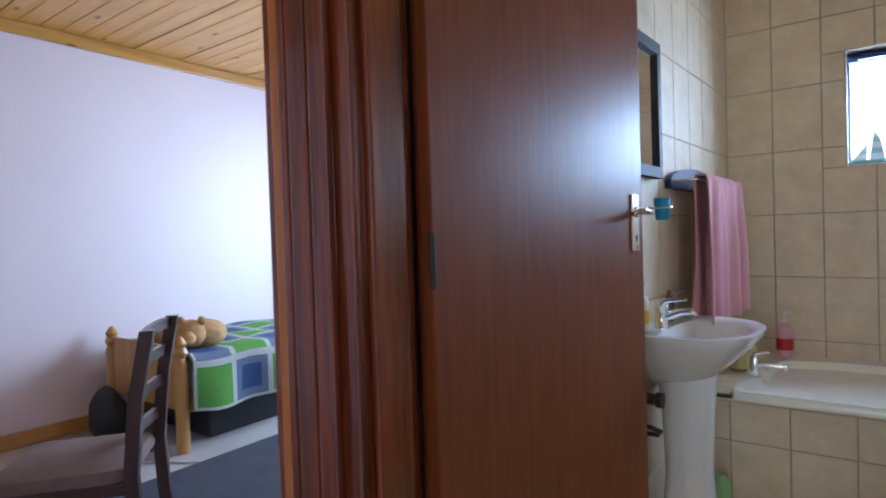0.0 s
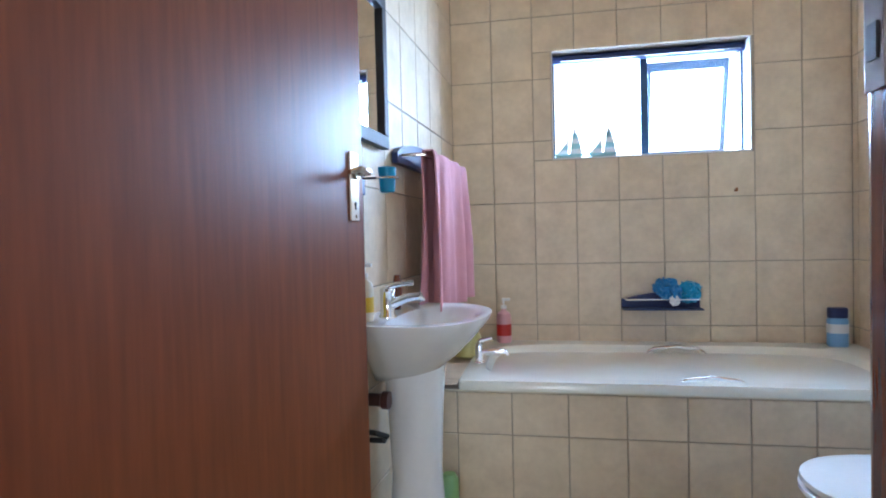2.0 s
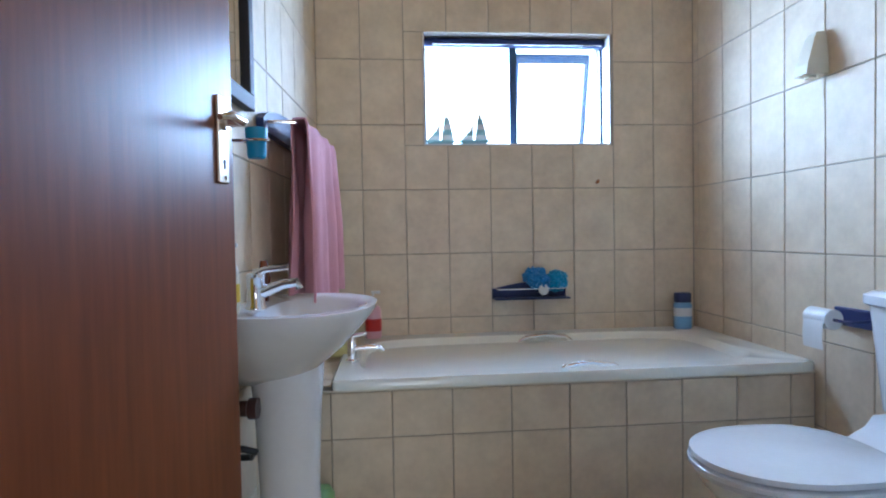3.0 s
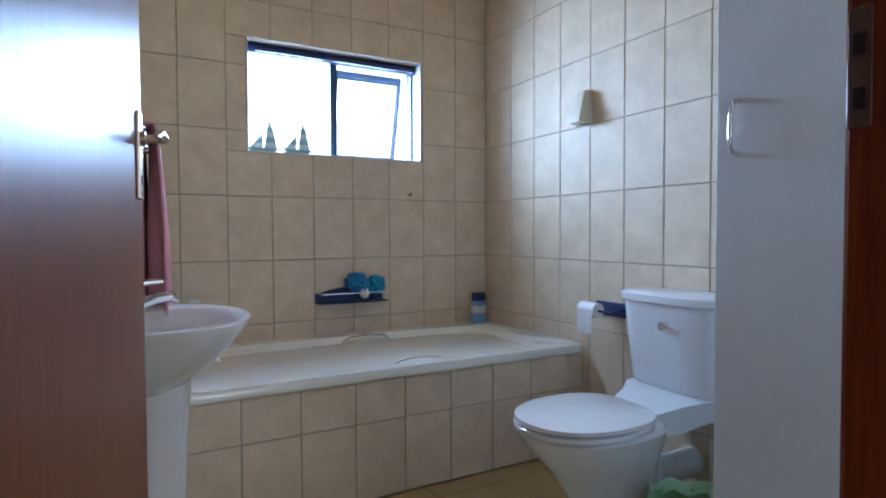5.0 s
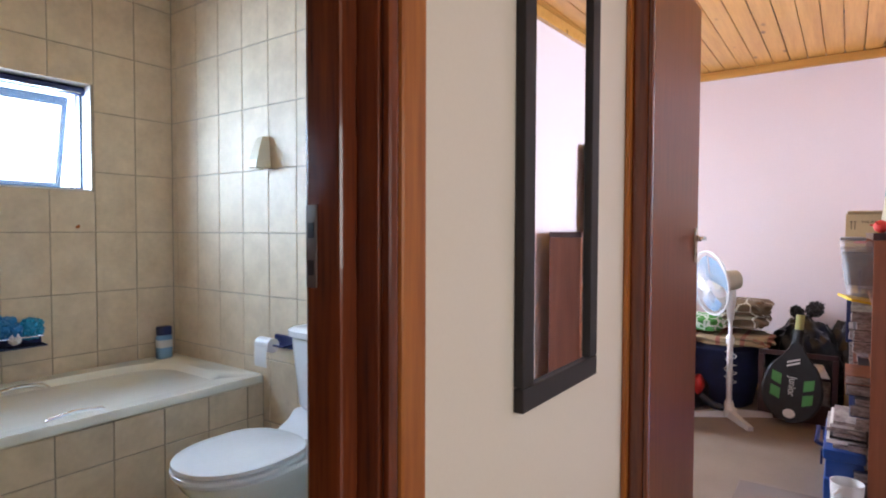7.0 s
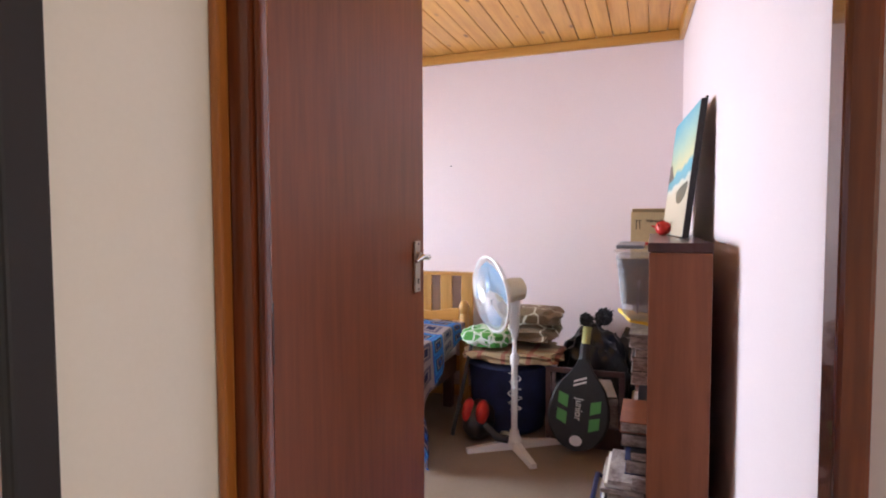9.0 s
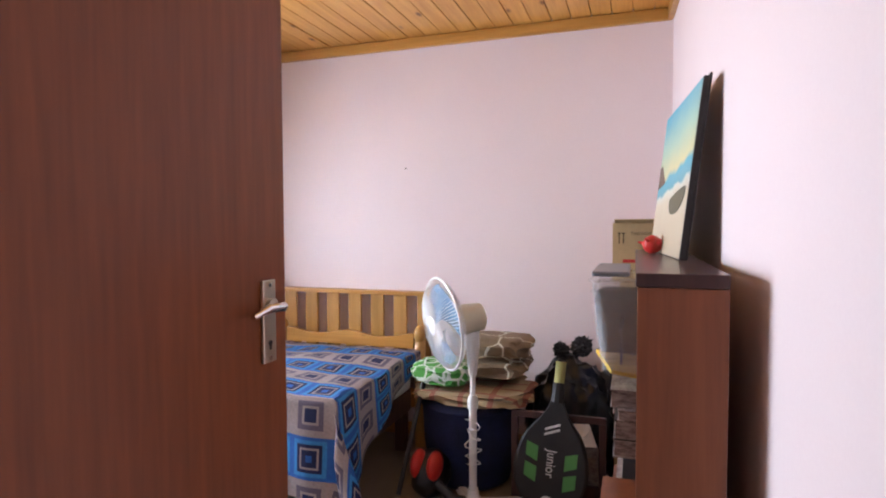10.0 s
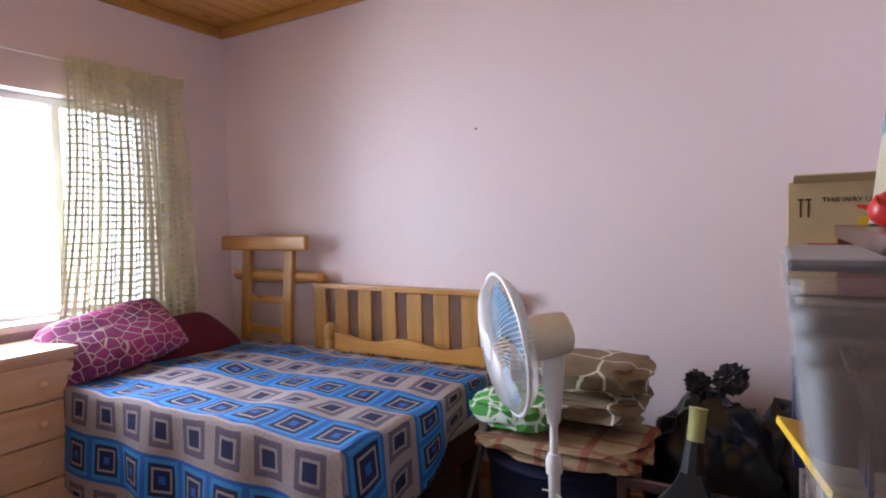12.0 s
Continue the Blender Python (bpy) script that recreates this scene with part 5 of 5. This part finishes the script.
def stack(x0, x1, y1, z, n, label, mats, th=(0.02, 0.05)):
    for k in range(n):
        h = random.uniform(*th)
        d = random.uniform(-0.02, 0.02)
        root = thing("book", label, "book", "books on the shelves")
        m = mats[k % len(mats)]
        part("cover", joined(bx(x0 + d, x1 + d, 0.10, y1 + d, z, z + 0.003), bx(x0 + d, x1 + d, 0.10, y1 + d, z + h - 0.003, z + h), bx(x0 + d, x1 + d, 0.10, 0.104, z + 0.0035, z + h - 0.0035)), m, root)
        part("page_block", bx(x0 + d + 0.003, x1 + d - 0.003, 0.106, y1 + d - 0.004, z + 0.0035, z + h - 0.0035), M_PAPER, root)
        z += h + 0.001
    return z


M_SPINES = [M_PAPER, M_NAVY, M_BLACK, M_BLACK, M_SHELF, M_PAPER]
stack(2.10, 2.36, 0.30, 0.079, 4, "printed book lying on the shelf", M_SPINES, (0.03, 0.06))
stack(2.45, 2.70, 0.29, 0.349, 5, "printed book lying on the shelf", M_SPINES[2:], (0.03, 0.05))
stack(2.12, 2.38, 0.31, 0.349, 5, "printed book lying on the shelf", M_SPINES, (0.03, 0.055))
stack(2.80, 3.05, 0.28, 0.349, 5, "printed book lying on the shelf", M_SPINES[1:], (0.03, 0.05))
stack(2.42, 2.70, 0.31, 0.619, 4, "printed book lying on the shelf", [M_PAPER, M_BLACK, M_PAPER], (0.03, 0.06))
stack(2.78, 3.02, 0.30, 0.619, 4, "printed book lying on the shelf", M_SPINES, (0.03, 0.06))
stack(2.80, 3.05, 0.28, 0.879, 3, "printed book lying on the shelf", M_SPINES[3:], (0.03, 0.06))
yl = thing("yellow_folder", "bright yellow folder lying on the books", "folder")
part("folder", moved(bx(-0.14, 0.14, -0.11, 0.11, 0, 0.012, 0.002), Matrix.Translation((2.58, 0.235, 0.835)) @ pose(0, 0, 0, 10, 0, 12)), M_YELL, yl)
tb = thing("tool_box", "deep blue two-tier plastic tool box on the floor", "tool box")
part("body", bx(2.10, 2.60, 0.25, 0.395, 0.0, 0.12, 0.012), M_TOOL, tb, "", True)
part("drawer_tier", bx(2.11, 2.59, 0.252, 0.39, 0.121, 0.20, 0.01), M_TOOL, tb, "", True)
part("lid", bx(2.095, 2.605, 0.247, 0.40, 0.201, 0.25, 0.014), M_TOOL, tb, "", True)
part("handle", tube([(2.22, 0.397, 0.225), (2.22, 0.425, 0.235), (2.46, 0.425, 0.235), (2.46, 0.397, 0.225)], 0.009), M_NAVY, tb, "", True)
for x in (2.17, 2.52):
    part("latch", bx(x - 0.02, x + 0.02, 0.4005, 0.409, 0.16, 0.22, 0.003), M_NAVY, tb)
for k in range(7):
    mg = thing("magazine", "printed magazine stacked on the tool box", "magazine", "magazines on the tool box")
    part("cover", bx(2.12 + 0.008 * (k % 3), 2.40 + 0.01 * (k % 2), 0.25, 0.365 + 0.012 * ((k * 2) % 3), 0.251 + 0.017 * k, 0.2665 + 0.017 * k, 0.002), (M_PAPER, M_WHITEP, M_BLACK, M_PAPER, M_PAPER, M_WHITEP, M_PAPER)[k], mg)
pj = thing("plastic_jug", "white plastic jug beside the tool box", "jug")
part("body", lathe(2.025, 0.312, [(0.045, 0), (0.05, 0.008), (0.06, 0.15), (0.057, 0.15), (0.045, 0.012)], 28), M_WHITEP, pj, "", True)
part("handle", tube([(1.975, 0.337, 0.13), (1.935, 0.357, 0.12), (1.935, 0.357, 0.06), (1.98, 0.337, 0.04)], 0.007), M_WHITEP, pj, "", True)
# loose items that stand by the far end of the bookcase
pl_ = thing("plastic_drawer_tower", "tall cardboard and plastic stack at the bookcase end", "boxes")
for k, m in enumerate((M_CARD, M_PAPER, M_NAVY, M_CARD)):
    part("box", bx(3.40, 3.66, 0.08, 0.33 - 0.02 * (k % 2), 0.255 * k, 0.255 * k + 0.254, 0.005), m, pl_)
cb = thing("cardboard_box", "open brown cardboard box marked this way up", "cardboard box")
part("carton", joined(bx(3.44, 3.446, 0.080, 0.345, 1.021, 1.285), bx(3.70, 3.706, 0.080, 0.345, 1.021, 1.285), bx(3.4465, 3.6995, 0.080, 0.086, 1.021, 1.285), bx(3.4465, 3.6995, 0.339, 0.345, 1.021, 1.285), bx(3.447, 3.699, 0.087, 0.338, 1.021, 1.026)), M_CARD, cb)
part("flap", moved(bx(0, 0.10, 0.09, 0.335, 0, 0.004), Matrix.Translation((3.44, 0, 1.286)) @ pose(0, 0, 0, 0, -172, 0)), M_CARD, cb)
CBM = Matrix(((0, 0, -1, 3.4395), (-1, 0, 0, 0), (0, 1, 0, 0), (0, 0, 0, 1)))
lettering("THIS WAY UP", 0.019, CBM @ Matrix.Translation((-0.21, 1.235, 0)), M_INK, cb, "black printed words")
for y in (0.315, 0.297):
    part("arrow", joined(bx(3.4388, 3.4396, y, y + 0.004, 1.19, 1.235), bx(3.4388, 3.4396, y - 0.005, y + 0.009, 1.235, 1.24)), M_INK, cb, "black printed arrow")
part("sticker", bx(3.4388, 3.4396, 0.12, 0.19, 1.165, 1.19), M_YELL, cb, "yellow sticker")
part("red_print", bx(3.4388, 3.4396, 0.10, 0.30, 1.105, 1.12), M_RED, cb, "red printed band")
rb = thing("red_ornament", "small red spiky ornament on the bookcase", "ornament")
part("body", joined(blob(2.94, 0.19, SZ + 0.034, 0.034, 0.034, 0.034, 0.1, 3, 1, sub=3), *[tube([(2.94, 0.19, SZ + 0.03), (2.94 + 0.05 * math.cos(a), 0.19 + 0.05 * math.sin(a), SZ + 0.05 + 0.008 * math.sin(3 * a))], [0.012, 0.003], 6) for a in (0.3, 1.4, 2.6, 3.7, 4.9, 5.8)]), M_RED, rb, "", True)


# painting on canvas, leaning on the wall over the bookcase
def painted_beach():
    m, n, l, p = shader("beach_painting")
    co = n.new("ShaderNodeTexCoord").outputs["UV"]
    sep = n.new("ShaderNodeSeparateXYZ")
    l.new(co, sep.inputs[0])
    nz = n.new("ShaderNodeTexNoise")
    nz.inputs["Scale"].default_value = 6
    l.new(co, nz.inputs["Vector"])
    h = calc(n, l, "ADD", sep.outputs[1], calc(n, l, "MULTIPLY", calc(n, l, "SUBTRACT", nz.outputs[0], 0.5), 0.10))
    ramp = n.new("ShaderNodeValToRGB")
    stops = [(0, (0.46, 0.40, 0.28)), (0.36, (0.60, 0.53, 0.38)), (0.42, (0.62, 0.62, 0.52)), (0.44, (0.12, 0.36, 0.42)), (0.52, (0.10, 0.40, 0.50)), (0.56, (0.62, 0.58, 0.30)), (0.75, (0.36, 0.54, 0.42)), (1.0, (0.08, 0.38, 0.50))]
    while len(ramp.color_ramp.elements) < len(stops):
        ramp.color_ramp.elements.new(1.0)
    for e, (pos, c) in zip(ramp.color_ramp.elements, stops):
        e.position, e.color = pos, (*c, 1)
    tilt = calc(n, l, "ADD", h, calc(n, l, "MULTIPLY", calc(n, l, "SUBTRACT", sep.outputs[0], 0.5), -0.10))
    l.new(tilt, ramp.inputs[0])
    l.new(ramp.outputs[0], p.inputs["Base Color"])
    p.inputs["Roughness"].default_value = 0.45
    return m


pa = thing("canvas_painting", "beach painting with a boat on canvas leaning on the wall", "painting")
PW, PH = 0.70, 0.535
PM = Matrix.Translation((2.55, 0.128, SZ)) @ pose(0, 0, 0, 0, 0, 5) @ pose(0, 0, 0, 6.5, 0, 0)
part("stretcher", moved(bx(0, PW, -0.016, -0.001, 0.001, PH, 0.002), PM), M_BLACKW, pa, "black painted edge")
bm = sheet(lambda u, v: (PW - 0.002 - (PW - 0.004) * u, 0.0008, 0.004 + (PH - 0.008) * v), 1, 1, 0, lambda u, v: (u, v))
part("canvas", moved(bm, PM), painted_beach(), pa)
bl_ = [[(PW * (0.27 + 0.21 * math.cos(t)), 0.0016 + q, PH * (0.38 - (0.115 if t < math.pi else -0.02) * abs(math.sin(t)) ** 0.8 - 0.03 * math.cos(t))) for t in (2 * math.pi * k / 28 for k in range(28))] for q in (0, 0.001)]
part("painted_boat", moved(loft(bl_), PM), plain("olive_brown_paint", (0.11, 0.10, 0.055), 0.6), pa, "brown painted boat")
bl_ = [[(PW * x, 0.0016 + q, PH * z) for x, z in ((0.98, 0.46), (0.98, 0.62), (0.90, 0.63), (0.80, 0.55), (0.72, 0.49))] for q in (0, 0.001)]
part("painted_headland", moved(loft(bl_), PM), plain("brown_headland_paint", (0.14, 0.09, 0.06), 0.5), pa, "brown painted headland")
cf = thing("canvas", "second dark canvas leaning behind the painting", "canvas")
part("panel", moved(bx(0.015, PW - 0.06, -0.026, -0.018, 0.001, PH + 0.014, 0.003), PM), M_BLACKW, cf)
nl = thing("nail_hole", "dark nail hole in the wall", "nail")
part("hole", tube([(3.9435, 1.561, 1.62), (3.9465, 1.561, 1.62)], 0.005), M_INK, nl)
rg = thing("floor_mat", "dark grey mat on the bedroom floor", "mat")
part("mat", bx(1.75, 2.15, 0.32, 0.72, 0.001, 0.012, 0.004), plain("taupe_mat", (0.20, 0.16, 0.14), 0.95), rg)

# ---- second bedroom ----
b2 = thing("second_bed", "pine bed with turned posts", "bed")
for x in (-4.06, -3.28):
    part("post", lathe(x, 1.80, [(0.035, 0), (0.035, 0.48), (0.025, 0.50), (0.04, 0.53), (0.028, 0.56), (0.036, 0.58), (0.01, 0.62)], 16), M_PINEZ, b2, "", True)
box_part("foot_panel", (-4.02, -3.32, 1.79, 1.81, 0.22, 0.56), M_PINEZ, b2)
box_part("side_rail", (-3.31, -3.28, 1.82, 3.8, 0.20, 0.32), M_PINE, b2)
box_part("mattress", (-4.08, -3.32, 1.83, 3.8, 0.24, 0.47), M_WHITEP, b2, 0.03)
box_part("back_leg", (-3.32, -3.27, 3.75, 3.80, 0, 0.199), M_PINE, b2)
q2 = thing("quilt", "green and blue patchwork quilt hanging over the bed", "quilt")


def quilt2_f(u, v):
    a, b = -0.28 + 1.08 * u, 1.95 * v
    n1 = noise.noise(Vector((a * 4, b * 4, 2)))
    d = max(-a, 0)
    return (-3.26 - max(a, 0) + (0.02 + 0.02 * math.sin(b * 14) * min(1, d * 6) if d else 0), 1.84 + b, 0.50 + 0.02 * n1 - d * (1 + 0.1 * math.sin(b * 5)))


part("cloth", sheet(quilt2_f, 50, 60, 0.02, lambda u, v: (1.08 * u, 1.95 * v)), M_QUILT2, q2, "", True)
tdy = thing("teddy_bear", "tan plush toy bear lying on the bed", "soft toy")
part("plush", joined(blob(-3.45, 2.05, 0.585, 0.11, 0.12, 0.085, 0.06, 3, 1), blob(-3.40, 1.93, 0.605, 0.085, 0.08, 0.08, 0.04, 3, 2), blob(-3.345, 1.88, 0.59, 0.045, 0.045, 0.04, 0.05, 3, 3, sub=3), blob(-3.44, 1.90, 0.675, 0.028, 0.02, 0.028, 0, 1, 1, sub=2), blob(-3.35, 1.97, 0.675, 0.028, 0.02, 0.028, 0, 1, 1, sub=2), blob(-3.72, 1.95, 0.59, 0.09, 0.09, 0.08, 0.06, 3, 3)), M_BEAR, tdy, "", True)
bgk = thing("storage_boxes", "dark boxes pushed under the bed", "boxes")
for k in range(3):
    part("box", bx(-3.85, -3.36, 2.0 + 0.55 * k, 2.5 + 0.55 * k, 0.0, 0.18, 0.01), (M_BLACK, M_PAPER, M_BLACK)[k], bgk)
bp_ = thing("backpack", "black bag leaning on the bed post", "bag")
part("body", blob(-3.84, 1.67, 0.14, 0.14, 0.09, 0.165, 0.12, 2, 4, 0.0), M_RACK, bp_, "", True)

ch = thing("dining_chair", "dark-stained ladder-back chair with brown padded seat", "chair")
part("seat", loft([rrect(-0.20 + d, 0.20 - d, -0.20 + d, 0.20 - d, z, 8) for z, d in ((0.435, 0.0), (0.45, 0.0), (0.472, 0.012), (0.48, 0.05))]), M_SEAT, ch, "brown padded seat", True)
for s_ in (-1, 1):
    part("back_leg", loft([[(x - 0.02, s_ * 0.185 - 0.016, z), (x + 0.02, s_ * 0.185 - 0.016, z), (x + 0.02, s_ * 0.185 + 0.016, z), (x - 0.02, s_ * 0.185 + 0.016, z)] for x, z in ((0.24, 0), (0.215, 0.25), (0.205, 0.45), (0.225, 0.7), (0.265, 0.93))]), M_DARK, ch)
    box_part("front_leg", (-0.20, -0.165, s_ * 0.185 - 0.017, s_ * 0.185 + 0.017, 0, 0.3895), M_DARK, ch)
    box_part("seat_rail", (-0.164, 0.185, s_ * 0.185 - 0.012, s_ * 0.185 + 0.012, 0.39, 0.434), M_DARK, ch)
box_part("front_rail", (-0.20, -0.175, -0.17, 0.17, 0.39, 0.434), M_DARK, ch)
for z in (0.53, 0.66, 0.78, 0.885):
    xx = 0.205 + 0.06 * max(0, (z - 0.5) / 0.43)
    part("slat", loft([[(xx - 0.012 - 0.02 * math.cos(y * 8), y, z), (xx + 0.004 - 0.02 * math.cos(y * 8), y, z), (xx + 0.004 - 0.02 * math.cos(y * 8), y, z + 0.04), (xx - 0.012 - 0.02 * math.cos(y * 8), y, z + 0.04)] for y in (-0.17 + 0.034 * k for k in range(11))]), M_DARK, ch)
ch.matrix_world = Matrix.Translation((-2.43, 0.98, 0)) @ pose(0, 0, 0, 0, 0, 51) @ Matrix.Diagonal((1, 1, 0.91, 1))
cbl = thing("floor_cable", "thin white cable lying on the floor by the bed", "cable")
part("wire", tube([(-3.5 + 0.12 * k, 1.42 + 0.10 * k + 0.03 * math.sin(k * 1.1), 0.006) for k in range(14)], 0.005, 6), M_WHITEP, cbl, "", True)
rg2 = thing("rug", "dark grey rug on the second bedroom's floor", "rug")
part("pile", bx(-3.05, -1.6, 1.30, 2.9, 0.001, 0.014, 0.004), M_RUG, rg2)


# ---- tiles ----
tile_meshes = {}


def tile_mesh(w, h, material):
    key = (round(w, 3), round(h, 3), material.name)
    if key not in tile_meshes:
        bm = bmesh.new()
        a, b = w / 2, h / 2
        lo = [bm.verts.new(p) for p in ((-a, -b, 0), (a, -b, 0), (a, b, 0), (-a, b, 0))]
        a, b = a - 0.002, b - 0.002
        hi = [bm.verts.new(p) for p in ((-a, -b, 0.003), (a, -b, 0.003), (a, b, 0.003), (-a, b, 0.003))]
        for k in range(4):
            bm.faces.new((lo[k], lo[(k + 1) % 4], hi[(k + 1) % 4], hi[k]))
        bm.faces.new(hi)
        me = bpy.data.meshes.new("tile")
        bm.to_mesh(me)
        bm.free()
        me.materials.append(material)
        tile_meshes[key] = me
    return tile_meshes[key]


def tile_wall(parent, m, u0, u1, v0, v1, ustart, vstart, tw, th, material, holes=(), joint=0.0035):
    """Tiles on the plane of m (u along its x, v along its y), cut at the edges and round holes."""
    def cuts(a, b, start, step, extra):
        k = math.floor((a - start) / step)
        out = [a]
        while start + k * step < b:
            q = start + k * step
            if q > a + 0.012 and q < b - 0.012:
                out.append(q)
            k += 1
        return sorted(set(out + [b]))
    us, vs = cuts(u0, u1, ustart, tw, ()), cuts(v0, v1, vstart, th, ())
    for a, b in zip(us, us[1:]):
        for c, d in zip(vs, vs[1:]):
            rects = [(a, b, c, d)]
            for h0, h1, k0, k1 in holes:
                nxt = []
                for p, q, r, s_ in rects:
                    if q <= h0 or p >= h1 or s_ <= k0 or r >= k1:
                        nxt.append((p, q, r, s_))
                        continue
                    if r < k0:
                        nxt.append((p, q, r, k0))
                    if s_ > k1:
                        nxt.append((p, q, k1, s_))
                    lo, hi = max(r, k0), min(s_, k1)
                    if p < h0:
                        nxt.append((p, h0, lo, hi))
                    if q > h1:
                        nxt.append((h1, q, lo, hi))
                rects = nxt
            for p, q, r, s_ in rects:
                w, h = q - p - joint, s_ - r - joint
                if w < 0.012 or h < 0.012:
                    continue
                ob = new("tile", tile_mesh(w, h, material))
                ob.matrix_world = m @ Matrix.Translation(((p + q) / 2, (r + s_) / 2, 0))
                ob.matrix_world = ob.matrix_world @ pose(0, 0, random.uniform(0, 0.0008), random.uniform(-.12, .12), random.uniform(-.12, .12), 0)
                w_ = ob.matrix_world.copy()
                ob.parent = parent
                ob.matrix_parent_inverse = parent.matrix_world.inverted()
                ob.matrix_basis = w_


O = bpy.data.objects
# plane axes: u to the right, v up, normal into the room
BACK = Matrix(((1, 0, 0, 0), (0, 0, -1, 3.408), (0, 1, 0, 0), (0, 0, 0, 1)))
RIGHT = Matrix(((0, 0, -1, 0.905), (-1, 0, 0, 0), (0, 1, 0, 0), (0, 0, 0, 1)))
LEFT = SKEW @ Matrix(((0, 0, 1, -0.905), (1, 0, 0, 0), (0, 1, 0, 0), (0, 0, 0, 1)))
TUBF = Matrix(((1, 0, 0, 0), (0, 0, -1, 2.608), (0, 1, 0, 0), (0, 0, 0, 1)))
FLAT = Matrix(((1, 0, 0, 0), (0, 1, 0, 0), (0, 0, 1, 0), (0, 0, 0, 1)))
tile_wall(O["wall_bath_back"], BACK, -0.902, 0.902, 0.262, 2.47, 0.9, 0.858, 0.2, 0.301, M_TILE, [(-0.41, 0.49, 1.365, 1.89)])
tile_wall(O["wall_bath_bedroom"], RIGHT, -3.405, -1.55, 0.0, 2.47, -2.76, 0.858, 0.2, 0.301, M_TILE)
tile_wall(O["wall_bath_nib"], LEFT, 1.91, 3.405, 0.0, 2.47, 2.76, 0.858, 0.2, 0.301, M_TILE)
surround = setting("bath_surround", joined(bx(-0.902, 0.902, 2.608, 2.70, 0, 0.446), bx(-0.945, -0.776, 2.70, 3.405, 0, 0.458), bx(-0.945, -0.902, 2.608, 2.70, 0, 0.446)), M_GROUT, "beige tiled bathtub surround", "bath surround")
tile_wall(surround, TUBF, -0.945, 0.90, 0.0, 0.440, 0.81, 0.286, 0.1985, 0.286, M_TILE)
tile_wall(surround, FLAT @ Matrix.Translation((0, 0, 0.4585)), -0.94, -0.777, 2.615, 3.40, -0.98, 2.7, 0.2, 0.25, M_TILE)
tile_wall(O["floor_bathroom"], FLAT @ Matrix.Translation((0, 0, -0.006)), -0.9, 0.9, 0.98, 2.605, 0.1, 0.1, 0.3, 0.3, M_FTILE)
part("tile_edge_trim", bx(-0.903, 0.903, 2.600, 2.6075, 0.441, 0.4485, 0.002), M_CREAMP, surround)
